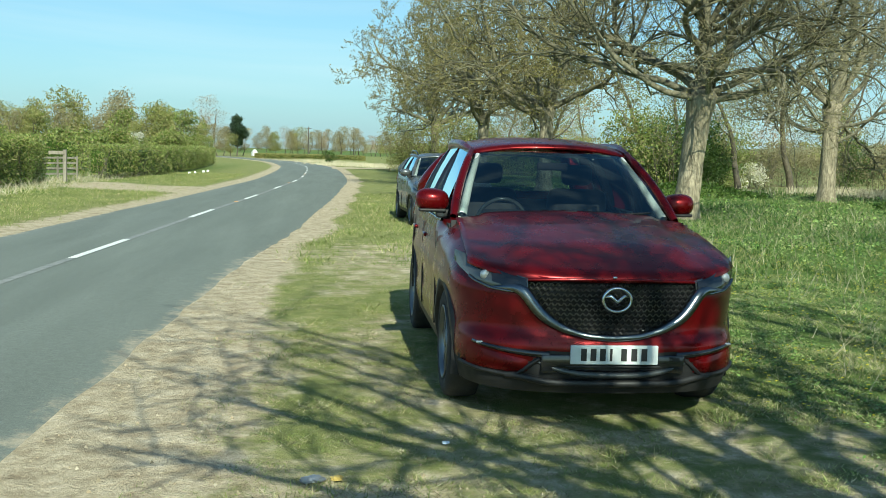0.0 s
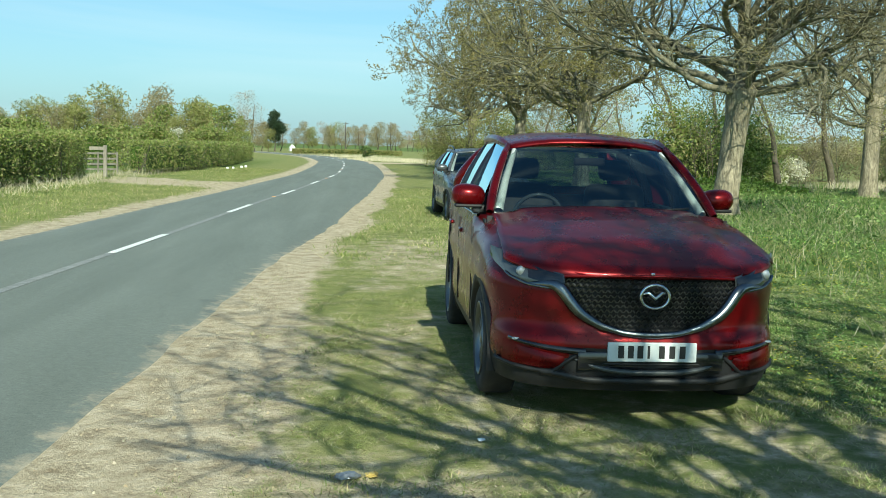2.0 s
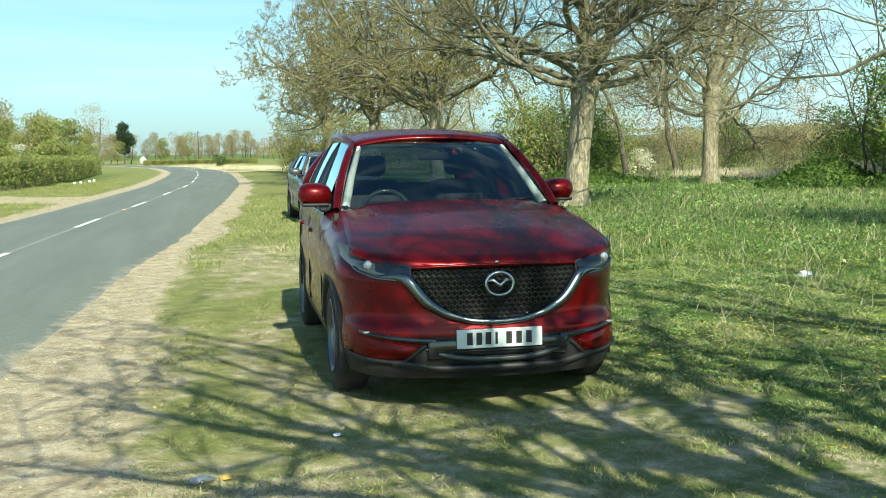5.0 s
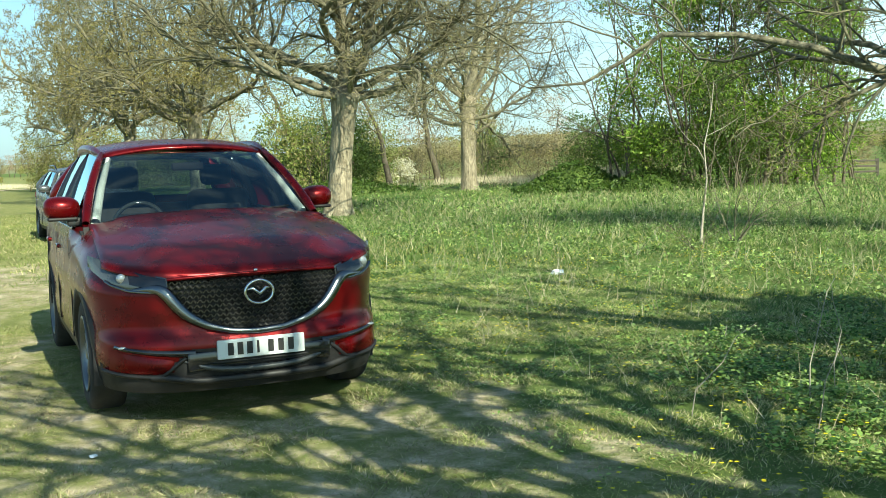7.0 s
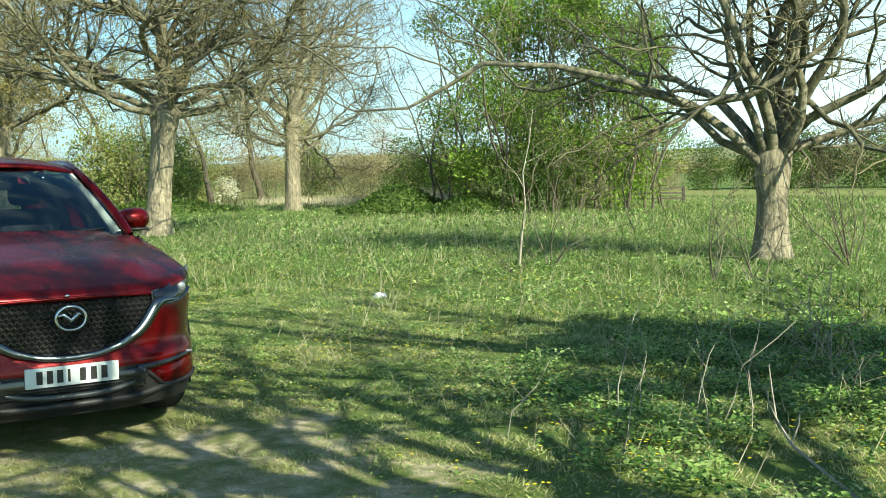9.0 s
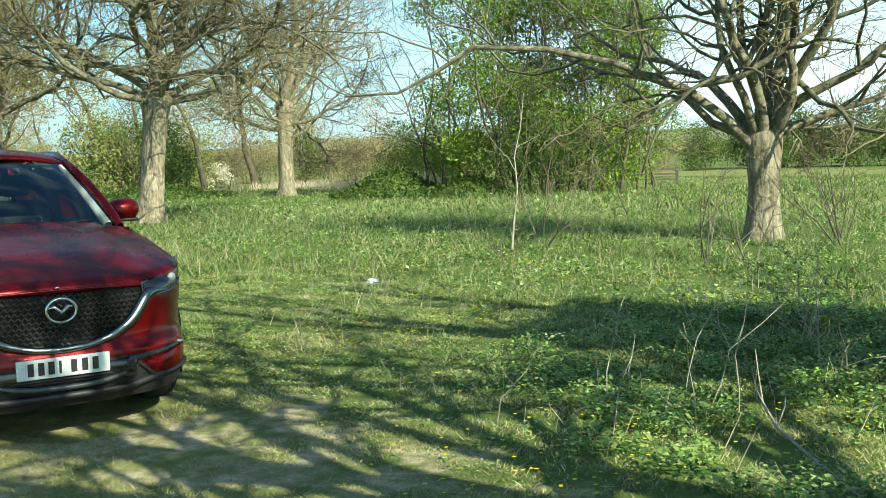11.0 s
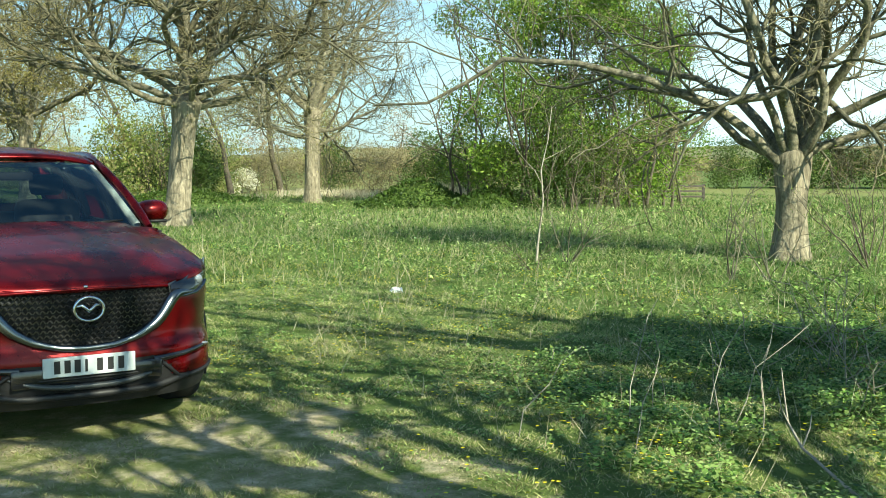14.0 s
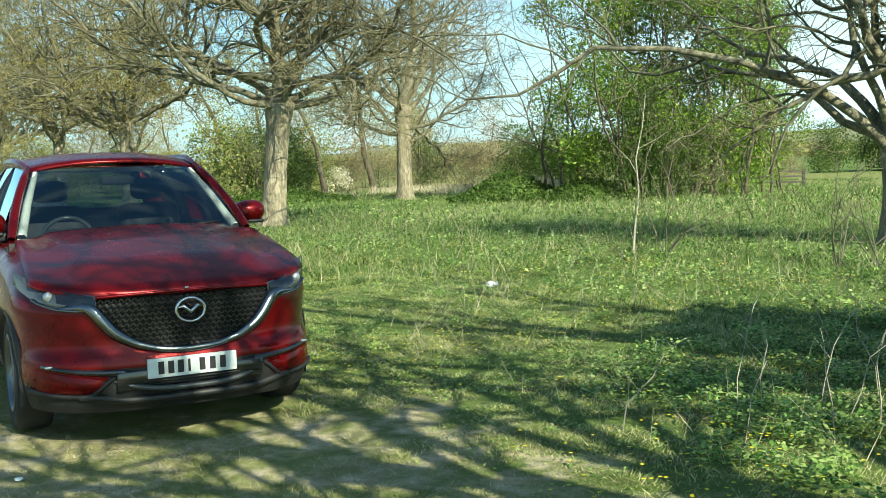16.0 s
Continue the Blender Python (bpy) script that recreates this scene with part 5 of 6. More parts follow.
for k, b_, d_, s_ in ((0, 3.9, 84, 1.0), (0, 6.4, 78, 1.05), (1, 7.6, 86, 1.0), (0, 8.8, 82, 1.0), (2, 10.2, 90, 1.0), (1, 11.5, 84, .95), (0, 13.0, 90, .8), (2, 14.4, 88, .9),
                      (3, 17.9, 53, .9), (3, 19.8, 62, .95), (1, 20.9, 64, .85), (2, 22.6, 66, .9), (2, 24.0, 72, .95), (2, 25.6, 70, .85), (3, 27.0, 74, .9), (2, 29.8, 70, 1.0),
                      (2, 31.2, 66, .95), (3, 32.6, 62, .95), (3, 34.0, 60, .9), (2, 35.5, 58, .9), (3, 38.0, 64, .95), (2, 40.6, 68, 1.0), (3, 43.2, 70, .9), (2, 45.5, 78, .95), (3, 47.6, 82, .95),
                      (3, 49.8, 86, 1.1), (3, 51.5, 84, 1.15), (3, 53.2, 86, 1.1), (3, 55.0, 84, 1.15), (3, 56.8, 86, 1.1), (3, 58.6, 84, 1.1), (3, 60.5, 86, 1.1)):
    put(shrub[k], *out_at(b_, d_), (k * 97 + b_ * 53) % 360, s_)
# pale bare trees beyond the meadow
for b_, d_, k, s_ in ((9.5, 120, 3, 1.0), (11.2, 110, 3, .9), (13.3, 125, 3, 1.05), (20.2, 118, 3, .85), (23.2, 105, 3, .9), (26.5, 120, 1, .8), (30.5, 125, 3, .8), (57.2, 120, 1, .95), (59.5, 125, 3, 1.0)):
    put(wood[k], *out_at(b_, d_), b_ * 31 % 360, s_)

# the green thicket across the meadow: slim dark stems, young leaves
THICKET = "slim trees of the green thicket"
thick = [leafy_tree("tree", 11.5, 5.0, 91, "spring_leaf", 19000, 0.068, k=26, low=.06, twigs=False, label="slim multi-stemmed tree in fresh green leaf", group=THICKET, stems=6),
         leafy_tree("tree", 10.5, 4.6, 92, "spring_leaf", 13000, 0.066, k=22, low=.08, twigs=False, label="thin dark-stemmed tree in sparse green leaf", group=THICKET, stems=5),
         leafy_tree("tree", 5.0, 3.6, 93, "dark_leaf", 3600, 0.05, low=.1,  label="dark twiggy tree with few leaves", group=THICKET, stems=7)]
place(thick[0], *out_at(41.6, 41.5))
place(thick[1], *out_at(36.4, 41))
place(thick[2], *out_at(38.2, 39))
for k, b_, d_, s_ in ((1, 34.9, 43, .9), (2, 35.6, 40, .6), (1, 38.6, 44, 1.0), (0, 39.6, 44, .95), (0, 43.4, 43, .85), (2, 40.4, 40, .6), (1, 44.4, 47, .8)):
    put(thick[k], *out_at(b_, d_), (k * 71 + b_ * 47) % 360, s_)

# dense evergreen added unseen beside the pull-in, behind the camera, to shade the nettles
shade_bush = leafy_tree("bush", 3.4, 2.9, 95, "dark_leaf", 26000, 0.085, low=.42, k=26, label="dense dark unseen bush added to shade the nettles", category="bush", stems=4)
place(shade_bush, 5.7, -3.6)

# grassy mound with brambles, dry reeds
rg = np.random.default_rng(15)


def tuft_mound(at, rx, ry, h, seed, leaf, n, size, label):
    r_ = np.random.default_rng(seed)
    ob = holder("mound", pose(at[0], at[1], ground_z(*at)), label=label, category="mound")
    V, F = [], []
    for j in range(9):
        for i in range(28):
            a_ = 2 * math.pi * i / 28
            f = j / 8
            k = 1 + .14 * noise.noise((math.cos(a_) * 1.5, math.sin(a_) * 1.5, seed))
            V.append((math.cos(a_) * rx * f * k, math.sin(a_) * ry * f * k, h * (math.cos(f * math.pi) * .5 + .5) * k - .05))
    F = [(j * 28 + i, j * 28 + (i + 1) % 28, (j + 1) * 28 + (i + 1) % 28, (j + 1) * 28 + i) for j in range(8) for i in range(28)]
    hang("earth", mesh_of("earth", V, F, "turf", True), ob)
    a_, f = r_.uniform(0, 6.283, n), np.sqrt(r_.uniform(0, 1, n))
    pts = np.stack([np.cos(a_) * rx * f, np.sin(a_) * ry * f, h * (np.cos(f * np.pi) * .5 + .5) + r_.uniform(0, .22, n)], 1)
    hang("undergrowth", bulk("undergrowth", leaf_quads(r_, pts, size), 4, leaf), ob, kind="stuff")
    return ob


tuft_mound(out_at(31.5, 42), 2.6, 2.2, .95, 3, "dark_leaf", 3500, .07, "low grassy mound overgrown with nettles")
tuft_mound(out_at(35.6, 40), 2.4, 2.0, .6, 4, "dark_leaf", 2500, .07, "dark bramble heap under the thicket")
tuft_mound(out_at(19.2, 48), 3.5, 1.6, .5, 5, "dark_leaf", 2500, .07, "low dark bramble bank")


def reeds(at, w, n, h, seed):
    r_ = np.random.default_rng(seed)
    ob = holder("reed_clump", pose(at[0], at[1], ground_z(*at)), label="clump of dry straw-coloured reeds", category="reeds")
    c = np.stack([r_.normal(size=n) * w * .4, r_.normal(size=n) * w * .3, np.zeros(n)], 1)
    lean = np.stack([r_.normal(size=n) * .22, r_.normal(size=n) * .22, r_.uniform(.6, 1.1, n)], 1) * h
    sd = np.stack([np.full(n, .02), r_.normal(size=n) * .01, np.zeros(n)], 1)
    v = np.stack([c - sd, c + sd, c + lean], 1).reshape(-1, 3)
    hang("stalk_growth", bulk("stalk_growth", v, 3, "straw"), ob, kind="stuff")
    return ob


for b_, d_, w_, h_ in ((32.2, 49, 2.2, 1.0), (33.4, 47, 2.0, .9), (28.6, 55, 2.6, .5), (26.0, 58, 3.0, .45), (20.5, 52, 3.0, .4), (36.0, 46, 1.8, .8)):
    reeds(out_at(b_, d_), w_, 420, h_, int(b_ * 10))
# pale dry grass along the far side of the bend
for b_, d_, w_ in ((.9, 118, 5), (1.7, 112, 5), (2.5, 110, 5), (3.2, 105, 4), (-.8, 140, 6)):
    reeds(out_at(b_, d_), w_, 500, .4, int(300 + b_ * 10))


# ---- built things ----
def fence_run(p0, p1, h, label, rails=3):
    ob = holder("fence", pose(p0[0], p0[1], ground_z(*p0), 0, 0, math.degrees(math.atan2(p1[1] - p0[1], p1[0] - p0[0]))), label=label, category="fence")
    ln = math.hypot(p1[0] - p0[0], p1[1] - p0[1])
    n = int(ln / 1.8)
    for i in range(n + 1):
        x = ln * i / n
        part("post", box_bm(bmesh.new(), x - .06, x + .06, -.06, .06, -.3, h * (1 + .04 * math.sin(i * 2.3)), .012), "dark_wood", ob, smooth=False)
    for i in range(n):
        for k in range(rails):
            z = h * (.32 + .29 * k) + .015 * math.sin(i * 3 + k)
            part("rail", box_bm(bmesh.new(), ln * i / n - .04, ln * (i + 1) / n + .04, -.085, -.055, z - .045, z + .045, .008), "dark_wood", ob, smooth=False)
    return ob


fence_run(out_at(40.4, 50), out_at(46.5, 51), .8, "dark weathered post and rail fence behind the thicket")
# gateway in the left hedge: post with a finger board, low gate behind
sign = holder("signpost", pose(-12.15, 38.6, 0, 0, 0, 0), label="weathered wooden footpath post with a finger board", category="signpost")
part("post", box_bm(bmesh.new(), -.07, .07, -.07, .07, -.3, 1.32, .015), "weathered_wood", sign, smooth=False)
part("finger_board", box_bm(bmesh.new(), -.62, .02, -.09, -.072, 1.12, 1.26, .008), "weathered_wood", sign, "blank weathered finger board", smooth=False)
gate = holder("gate", pose(-13.9, 41.0, 0, 0, 0, 50), label="low weathered field gate in the hedge gap", category="gate")
for z in (.25, .48, .71, .94):
    part("bar", box_bm(bmesh.new(), 0, 2.1, -.02, .02, z - .04, z + .04, .006), "weathered_wood", gate, smooth=False)
for x in (.04, 1.05, 2.06):
    part("upright", box_bm(bmesh.new(), x - .045, x + .045, -.045, -.021, 0.0, 1.02, .006), "weathered_wood", gate, smooth=False)
for i, (x, y) in enumerate(((-11.75, 44.6), (-11.5, 47.2), (-9.5, 57.0), (-9.35, 58.4), (-9.2, 61.5), (-9.1, 63.0))):
    if i > 1:
        o = holder("marker_stone", pose(x, y, 0, 0, 0, i * 37), label="small whitewashed stone on the grass verge", category="stone", group="white stones on the verge")
        part("stone", box_bm(bmesh.new(), -.08, .08, -.06, .06, -.04, .12, .03), "white_paint", o)
    else:
        o = holder("stake", pose(x, y, 0), label="short grey wooden stake in front of the hedge", category="post")
        part("shaft", box_bm(bmesh.new(), -.05, .05, -.05, .05, -.2, .95, .012), "weathered_wood", o, smooth=False)
# far roadside things
x, y = out_at(-3.75, 215)
hut = holder("cottage", pose(x, y, 0, 0, 0, 20) @ Matrix.Scale(0.45, 4), label="small far white cottage with a steep gable", category="house")
part("wall", box_bm(bmesh.new(), -1.2, 1.2, -1.0, 1.0, 0, 1.5, .02), "white_paint", hut, smooth=False)
mesh_part("roof", [(-1.3, -1.1, 1.45), (1.3, -1.1, 1.45), (1.3, 1.1, 1.45), (-1.3, 1.1, 1.45), (0, -1.1, 2.9), (0, 1.1, 2.9)], [(0, 1, 4), (2, 3, 5), (1, 2, 5, 4), (3, 0, 4, 5)], "white_paint", hut, smooth=False)
part("door", box_bm(bmesh.new(), -.25, .25, -1.02, -.98, 0, 1.1), "dark_wood", hut, smooth=False)
for b_, d_ in ((-.95, 260), (1.45, 300)):
    x, y = out_at(b_, d_)
    pole = holder("utility_pole", pose(x, y, 0), label="far dark wooden utility pole", category="pole")
    mesh_part("shaft", *curve_tube([(0, 0, -.3), (0, 0, 3.5), (0, 0, 7.0)], [.16, .14, .11], 8), "dark_wood", pole)
    part("crossarm", box_bm(bmesh.new(), -.7, .7, -.05, .05, 6.5, 6.62, .01), "dark_wood", pole, smooth=False)
# pale spur of a track at the bend
V, F = [], []
for i in range(16):
    f = i / 15
    x = road_x(88) + HALF - .2 + 6.5 * f
    for j, yy in enumerate((87.5 - 2.2 * (1 - f) ** 2, 91.5 + 3.0 * (1 - f) ** 2)):
        V.append((x, yy + 2.0 * f + .3 * noise.noise((f * 6, j * 5, 2)), ground_z(x, yy) + .03))
track = tagged(new("track", mesh_of("track", V, grid_faces(2, 16), "pale_track")), "pale gravel track leaving the road", "track", kind="structure")
# low hills on the skyline
V, F = [], []
for i in range(61):
    b_ = 2 + 80 * i / 60
    h_ = 12 + 20 * smooth01(b_, 8, 38) + 7 * noise.noise((b_ * .09, 2, 5))
    for j, (d_, k) in enumerate(((900, 0), (1300, .75), (1700, 1.0), (2400, 0.0))):
        x, y = out_at(b_, d_)
        V.append((x, y, h_ * k - 1))
hill = tagged(new("backdrop_hill", mesh_of("backdrop_hill", V, grid_faces(4, 61), "hill_field", True)), "low far green hill on the skyline", "hill", kind="structure")
hw = np.random.default_rng(44)
nw = 9000
bb, dd = hw.uniform(4, 80, nw), hw.choice([420.0, 640.0, 980.0, 1250.0], nw) + hw.normal(size=nw) * 6
pts = np.stack([EYE[0] + dd * np.sin(np.radians(bb)), EYE[1] + dd * np.cos(np.radians(bb)), hw.uniform(0, 4.5, nw) + np.where(dd > 800, (dd - 900) * .055, 0)], 1)
tagged(new("far_woods", bulk("far_woods", leaf_quads(hw, pts, 2.2), 4, "olive_leaf")), "far hedgerows and woods on the rising fields", "woods", kind="stuff")

# ---- saplings, stalks and litter ----


def sapling(at, h, seed, label, bark="birch_bark", stems=1, lean=.05, kids=(3, 4, 3), thick=.016):
    g = Growth(seed, 3, (*kids, 2, 2), .0045, .05, .30, .25)
    ob = holder("sapling", pose(at[0], at[1], ground_z(*at)), label=label, category="sapling")
    r_ = random.Random(seed)
    for k in range(stems):
        d = Vector((r_.gauss(0, lean), r_.gauss(0, lean), 1)).normalized()
        g.limb(Vector((r_.gauss(0, .05) * (stems > 1), r_.gauss(0, .05) * (stems > 1), -.05)), d, h * r_.uniform(.8, 1.0) if stems > 1 else h, .024 if stems == 1 else thick, 1)
    hang("stem_growth", mesh_of("stem_growth", g.mesh[0][0] + g.mesh[1][0], g.mesh[0][1] + [tuple(i + len(g.mesh[0][0]) for i in f) for f in g.mesh[1][1]], bark, True), ob, kind="stuff")
    hang("twig_growth", mesh_of("twig_growth", *g.mesh[2], "twig_bark"), ob, kind="stuff")
    rg_ = np.random.default_rng(seed)
    tips = np.array([tuple(q) for q in g.tips])
    hang("bud_growth", bulk("bud_growth", leaf_quads(rg_, tips[rg_.integers(0, len(tips), 120)] + rg_.normal(size=(120, 3)) * .02, .014), 4, "spring_leaf"), ob, kind="stuff")
    return ob


sapling((9.35, 7.9), 2.75, 201, "slim pale-barked sapling in the meadow", kids=(20, 6, 3), lean=.03)
sapling((9.65, 7.4), 1.5, 202, "low twiggy shoot beside the sapling", "branch_bark", 5, .45, kids=(7, 4, 3))
sapling((9.8, 4.05), 1.75, 203, "bare forked shrub in the tall grass", "branch_bark", 4, .22, kids=(5, 4, 3), thick=.016)
sapling((10.2, 3.65), 1.5, 204, "bare thin shrub in front of the old tree", "branch_bark", 4, .22, kids=(5, 4, 3), thick=.016)
sapling((13.2, 4.3), 1.9, 205, "bare dark shrub beside the old tree", "dark_bark", 5, .28, kids=(5, 4, 3), thick=.018)
sapling((14.2, 5.0), 1.7, 206, "bare dark shrub in the meadow", "dark_bark", 5, .28, kids=(5, 4, 3), thick=.018)
sapling((4.75, -1.75), .75, 207, "bare thin shoots over the nettles", "birch_bark", 3, .5, thick=.007)
sapling((5.3, -1.1), .95, 208, "bare thin shoots over the nettles", "birch_bark", 4, .5, kids=(2, 3, 2), thick=.006)
sapling((6.0, -.6), .9, 209, "bare thin shoots over the nettles", "birch_bark", 4, .5, kids=(2, 3, 2), thick=.006)
sapling((8.3, 6.6), .8, 210, "low bare twigs in the tall grass", "dark_bark", 3, .5, thick=.009)

r_ = random.Random(77)
STALKS = "dead pale stalks in the nettles"
for i, (x, y) in enumerate(((2.52, -1.86), (3.29, -1.21), (3.74, -.88), (3.08, -1.98), (3.44, -1.53), (3.28, -2.12), (3.33, -1.82), (4.24, -1.28), (3.0, -1.3), (3.9, -1.6), (4.6, -.6), (4.3, -2.0), (2.2, -1.2))):
    o = holder("dead_stalk", pose(x, y, ground_z(x, y)), label="dead pale plant stalk among nettles", category="stalk", group=STALKS)
    lx, ly = r_.gauss(0, .14), r_.gauss(0, .1)
    h = r_.uniform(.40, .78)
    wv = r_.gauss(0, .025)
    pts = [(0, 0, -.03), (lx * .2 + wv, ly * .3, h * .3), (lx * .6 - wv, ly * .6 + wv, h * .6), (lx * 1.1, ly * 1.0 - wv, h * .85), (lx * 1.6 + wv, ly * 1.3, h)]
    mesh_part("stem", *curve_tube(pts, [.0042, .0038, .0032, .0026, .0016], 5), "birch_bark", o)
    for k in range(1):
        f = r_.uniform(.6, .9)
        p = (lx * f * .9, ly * f * .9, h * f)
        mesh_part("shoot", *curve_tube([p, (p[0] + r_.gauss(0, .06), p[1] + r_.gauss(0, .04), p[2] + r_.uniform(.03, .1))], [.0022, .0014], 4), "birch_bark", o)
fb = holder("fallen_branch", pose(2.8, -2.95, ground_z(2.8, -2.95)), label="pale dead branch lying in the nettles", category="branch")
mesh_part("stem", *curve_tube([(-.45, -.75, .03), (-.23, -.40, .06), (.0, .0, .09), (.24, .36, .10), (.44, .62, .16), (.50, .70, .30), (.52, .74, .44)], [.010, .010, .009, .008, .006, .004, .003], 6), "birch_bark", fb)
mesh_part("shoot", *curve_tube([(.24, .36, .10), (.30, .36, .20), (.31, .36, .27)], [.006, .004, .003], 5), "birch_bark", fb)
mesh_part("shoot", *curve_tube([(.44, .62, .16), (.38, .62, .25), (.37, .64, .36)], [.005, .004, .003], 5), "birch_bark", fb)


def crumpled(name, at, size, seed, material, label, category, amount=.5, flat=.45):
    bm = bmesh.new()
    bmesh.ops.create_icosphere(bm, subdivisions=3, radius=1)
    for v in bm.verts:
        c = v.co.copy()
        k = 1 + amount * (noise.noise(c * 1.7 + Vector((seed, 0, 0))) + .6 * noise.noise(c * 4 + Vector((0, seed, 0))))
        v.co = Vector((c.x * size[0], c.y * size[1], max(-.2, c.z) * size[2] * flat)) * k
    o = holder(name, pose(at[0], at[1], ground_z(*at) + .015, 0, 0, seed * 40), label=label, category=category)
    part("sheet", bm, material, o, smooth=False)
    return o


plain("white_film", (0.78, 0.80, 0.82), .45)
plain("grey_foil", (0.20, 0.22, 0.25), .35, .5)
plain("amber_foil", (0.45, 0.33, 0.10), .45, .2)
crumpled("plastic_bag", (5.22, 5.42), (.10, .06, .07), 3, "white_film", "crumpled white plastic bag in the grass", "litter", .5, .7)
crumpled("crushed_wrapper", (-1.74, -.90), (.06, .045, .05), 5, "grey_foil", "crushed grey wrapper lying on the bare ground", "litter")
crumpled("foil_scrap", (-1.62, -.86), (.04, .03, .03), 6, "amber_foil", "small amber foil scrap on the ground", "litter")
crumpled("paper_scrap", (-1.0, -.19), (.018, .022, .02), 7, "white_film", "tiny white paper scrap on the turf", "litter")

# ---- grass, nettles, flowers, grit ----


def scatter(seed, n, x0, x1, y0, y1):
    r_ = np.random.default_rng(seed)
    return r_, r_.uniform(x0, x1, n), r_.uniform(y0, y1, n)


def keep_off(xs, ys, r_, power=1.5, verge=False):
    """Leaves out the road, bare earth and the ground under the cars."""
    ok = np.zeros(len(xs), bool)
    zs = np.zeros(len(xs))
    rv = r_.uniform(0, 1, len(xs))
    for i, (x, y) in enumerate(zip(xs, ys)):
        if -HALF - .05 < x - road_x(y) < HALF + widening(y) + .05 or (-.85 < x - .04 * y < .85 and .35 < y < 4.3) or (.35 < x < 2.0 and 16.8 < y < 21):
            continue
        b_ = bareness(x, y) + .55 * noise.noise((x * 1.1, y * 1.1, 4.0)) + .25 * noise.noise((x * 3.3, y * 3.3, 9.0))
        if rv[i] < max(0, 1 - max(0, b_)) ** power:
            ok[i] = True
            zs[i] = ground_z(x, y)
    return ok, zs


def blades(name, label, material, seed, n, area, h0, h1, width, lean, category="grass", power=1.5, clump=0.0):
    r_, xs, ys = scatter(seed, n, *area)
    ok, zs = keep_off(xs, ys, r_, power)
    if clump:
        ok &= np.array([noise.noise((x * clump, y * clump, seed * .7)) > -.08 for x, y in zip(xs, ys)])
    xs, ys, zs = xs[ok], ys[ok], zs[ok]
    m_ = len(xs)
    a_ = r_.uniform(0, 6.283, m_)
    h = r_.uniform(h0, h1, m_) * np.array([max(.3, 1 + .8 * noise.noise((x * 1.3, y * 1.3, 2.0)) + .9 * noise.noise((x * 3.6, y * 3.6, 6.0))) for x, y in zip(xs, ys)])
    p = np.stack([xs, ys, zs - .01], 1)
    sd = np.stack([np.cos(a_), np.sin(a_), np.zeros(m_)], 1) * width
    tip = p + np.stack([r_.normal(size=m_) * lean, r_.normal(size=m_) * lean, np.ones(m_)], 1) * h[:, None]
    v = np.stack([p - sd, p + sd, tip], 1).reshape(-1, 3)
    return tagged(new(name, bulk(name, v, 3, material)), label, category, kind="stuff")


blades("verge_grass", "short trodden grass on the verge", "short_grass", 1, 150000, (-3.2, 1.6, -4.2, 9), .010, .034, .0042, 1.1, power=1.7)
blades("verge_grass", "short grass along the verge further on", "short_grass", 2, 60000, (-2.5, 6, 9, 34), .03, .08, .010, .7)
blades("thatch", "dead and green thatch of trodden turf", "thatch", 13, 150000, (-2.6, 4.2, -4.2, 3.4), .008, .026, .0042, 1.9, power=.26)
blades("meadow_grass", "lush spring grass beside the cars", "grass", 3, 80000, (5.0, 11, -4.2, 9), .025, .085, .0055, .8, power=1.0, clump=2.4)
blades("turf_grass", "short sunny turf between the car and the meadow", "lawn", 14, 210000, (0.7, 5.8, -4.2, 8.5), .010, .036, .0045, 1.1, power=.9)
blades("meadow_grass", "tall meadow grass under the trees", "grass", 4, 115000, (2.0, 20, 7, 24), .04, .13, .009, .8, clump=1.9)
blades("meadow_grass", "meadow grass towards the thicket", "grass", 5, 75000, (6, 46, 18, 52), .06, .17, .02, .7, clump=.9)
blades("meadow_grass", "meadow grass beside the old tree", "grass", 6, 70000, (9, 24, -4, 10), .04, .14, .009, .8, clump=1.7)
blades("meadow_grass", "rough grass of the field edge", "grass", 12, 45000, (18, 52, -6, 26), .10, .24, .022, .7)
blades("far_verge_grass", "grass on the far verge", "short_grass", 7, 80000, (-14, -6.5, 14, 60), .03, .09, .010, .7)
blades("dry_stems", "dry straw stems standing in the meadow", "straw", 8, 3600, (3.5, 22, 3, 26), .16, .42, .0045, .45)
blades("dry_stems", "dry straw stems near the nettles", "straw", 9, 1300, (2.0, 10, -3.5, 5), .10, .28, .003, .6)
blades("dry_litter", "dead straw lying in the turf", "straw", 10, 40000, (-2.6, 8, -4.2, 8), .008, .03, .003, 2.2)
blades("hedge_foot_grass", "pale dead grass at the hedge foot", "straw", 11, 2600, (-13.0, -11.0, 20, 60), .10, .32, .012, .6, power=.6)

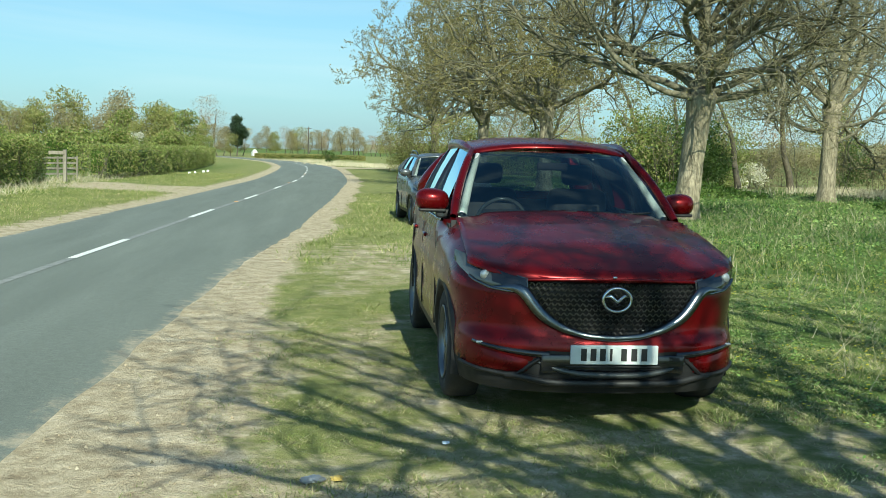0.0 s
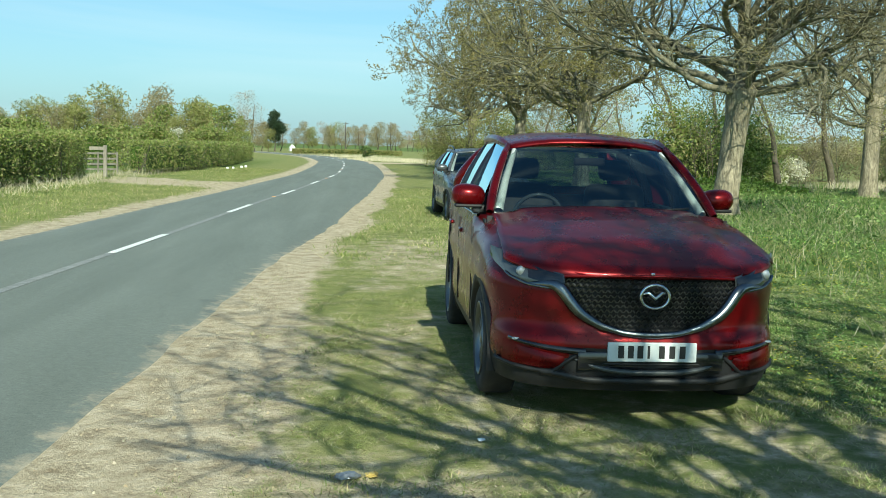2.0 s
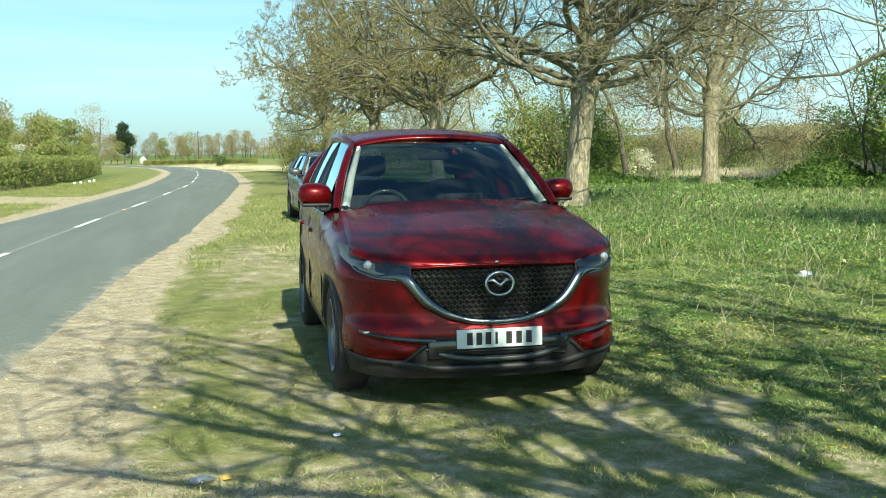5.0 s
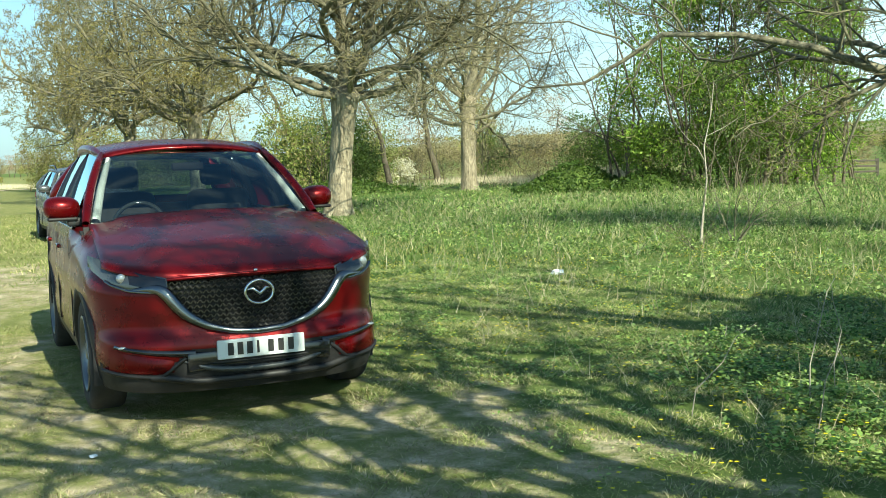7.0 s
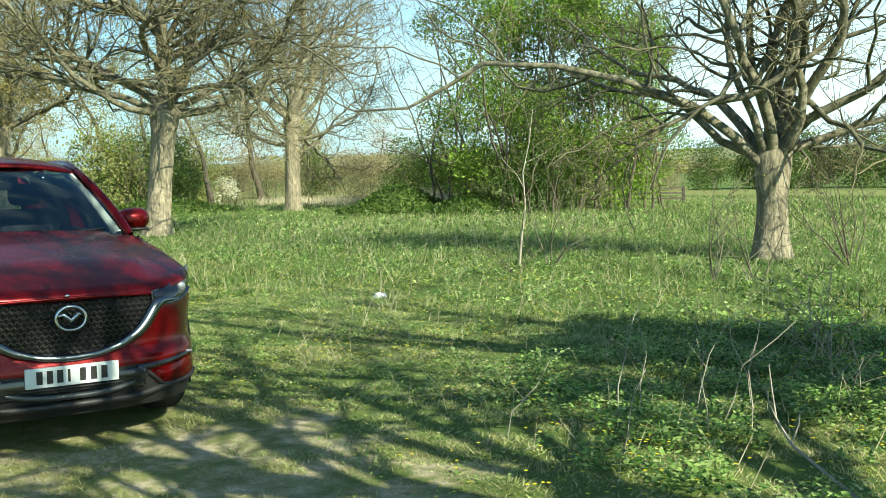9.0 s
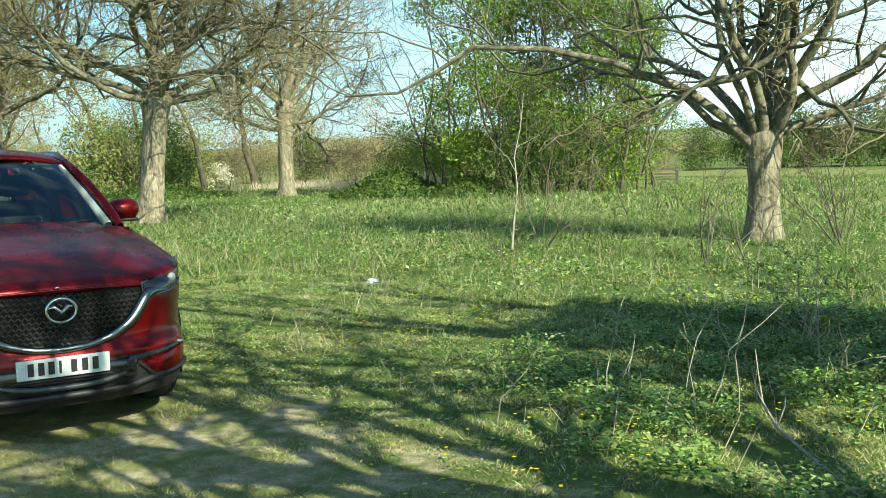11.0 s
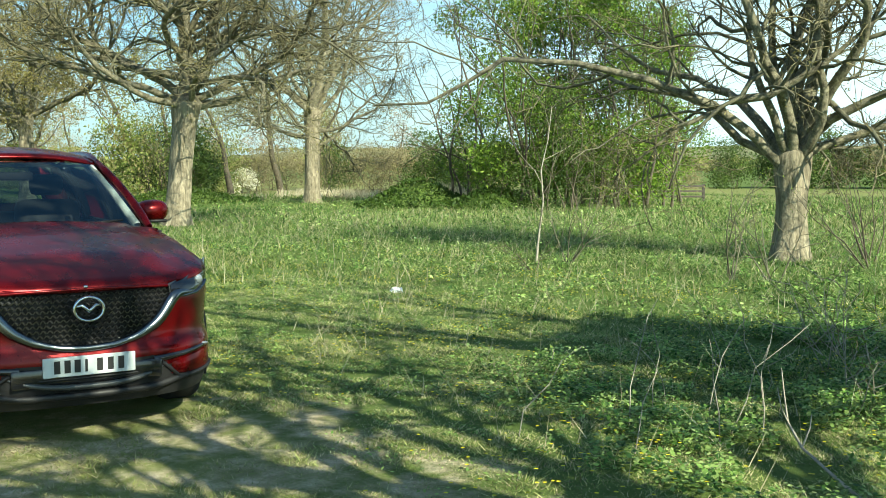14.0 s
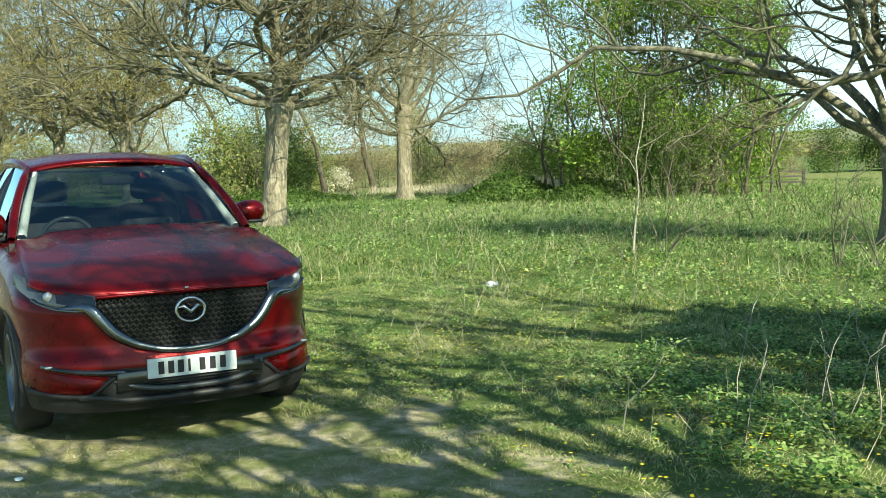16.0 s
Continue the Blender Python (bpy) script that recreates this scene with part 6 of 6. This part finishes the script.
# nettles and ground ivy: small leaves on low stems
for seed, n, area, size, hh, label, dens in ((25, 50000, (1.0, 6.0, -2.0, 7.5), .011, .035, "tiny leafy weeds in short turf", .0), (21, 110000, (2.1, 9.0, -4.2, 0.8), .018, .12, "bright nettle and ground ivy leaves", -.05), (22, 70000, (5.6, 19, 0.4, 16), .025, .13, "low leafy weeds in the meadow", .05),
                                             (23, 16000, (1.2, 5, 1, 9), .014, .06, "small leafy weeds in the turf", 0.0), (24, 20000, (8, 34, 14, 42), .05, .25, "leafy weeds under the trees", .08)):
    r_, xs, ys = scatter(seed, n, *area)
    ok, zs = keep_off(xs, ys, r_, 1.0)
    ok &= np.array([.6 * noise.noise((x * .8, y * .8, 11.0)) + .8 * noise.noise((x * 2.9, y * 2.9, 5.0)) > dens for x, y in zip(xs, ys)])
    if seed == 21:
        # thin out towards the short turf
        ok &= (xs - 2.5) * .55 - (ys + 1.6) * .35 + r_.normal(size=n) * .25 > -.15
    m_ = int(ok.sum())
    c = np.stack([xs[ok], ys[ok], zs[ok] + r_.uniform(.01, hh, m_)], 1)
    u = rand_dirs(r_, m_)
    u[:, 2] *= .35
    u /= np.linalg.norm(u, axis=1)[:, None]
    w_ = np.cross(u, np.array([0, 0, 1.0]) + r_.normal(size=(m_, 3)) * .3)
    w_ /= np.linalg.norm(w_, axis=1)[:, None] + 1e-9
    s_ = (size * r_.uniform(.6, 1.4, m_))[:, None]
    v = np.stack([c - u * s_, c + w_ * s_ * .6 + u * s_ * -.2, c + u * s_, c - w_ * s_ * .6 + u * s_ * -.2], 1).reshape(-1, 3)
    tagged(new("weeds", bulk("weeds", v, 4, "weeds")), label, "weeds", kind="stuff")

# yellow flowers
r_, xs, ys = scatter(31, 8000, 0.8, 9.0, -3.0, 14.0)
ok, zs = keep_off(xs, ys, r_, 1.0)
ok &= np.array([noise.noise((x * .7, y * .7, 21.0)) + .4 * noise.noise((x * 2.2, y * 2.2, 2.0)) > -.02 for x, y in zip(xs, ys)])
c = np.stack([xs[ok], ys[ok], zs[ok] + r_.uniform(.03, .10, int(ok.sum()))], 1)
c = np.repeat(c, 5, axis=0)
k = np.tile(np.arange(5), len(c) // 5) * 1.2566
d = np.stack([np.cos(k), np.sin(k), np.full(len(c), .25)], 1) * .008
w_ = np.stack([-np.sin(k), np.cos(k), np.zeros(len(c))], 1) * .007
v = np.stack([c, c + d + w_, c + d * 1.5, c + d - w_], 1).reshape(-1, 3)
tagged(new("flowers", bulk("flowers", v, 4, "petals")), "small yellow celandine flowers in the grass", "flowers", kind="stuff")

# grit and small stones on the bare edge
r_, xs, ys = scatter(41, 5200, -3.9, -.6, -4.2, 22.0)
sel = [(x, y) for x, y in zip(xs, ys) if x - road_x(y) > HALF - .1 and bareness(x, y) > .45]
V = []
for x, y in sel:
    s_ = .004 + .011 * r_.uniform() ** 3
    c = np.array([x, y, ground_z(x, y) + s_ * .3])
    q = [c + np.array(o_) * s_ * r_.uniform(.7, 1.3) for o_ in ((1, 0, -.3), (-.5, .9, -.3), (-.5, -.9, -.3), (0, 0, .8))]
    for f in ((0, 1, 3), (1, 2, 3), (2, 0, 3)):
        V += [q[i] for i in f]
tagged(new("grit", bulk("grit", np.array(V), 3, "gravel")), "loose pale grit along the road edge", "grit", kind="stuff")
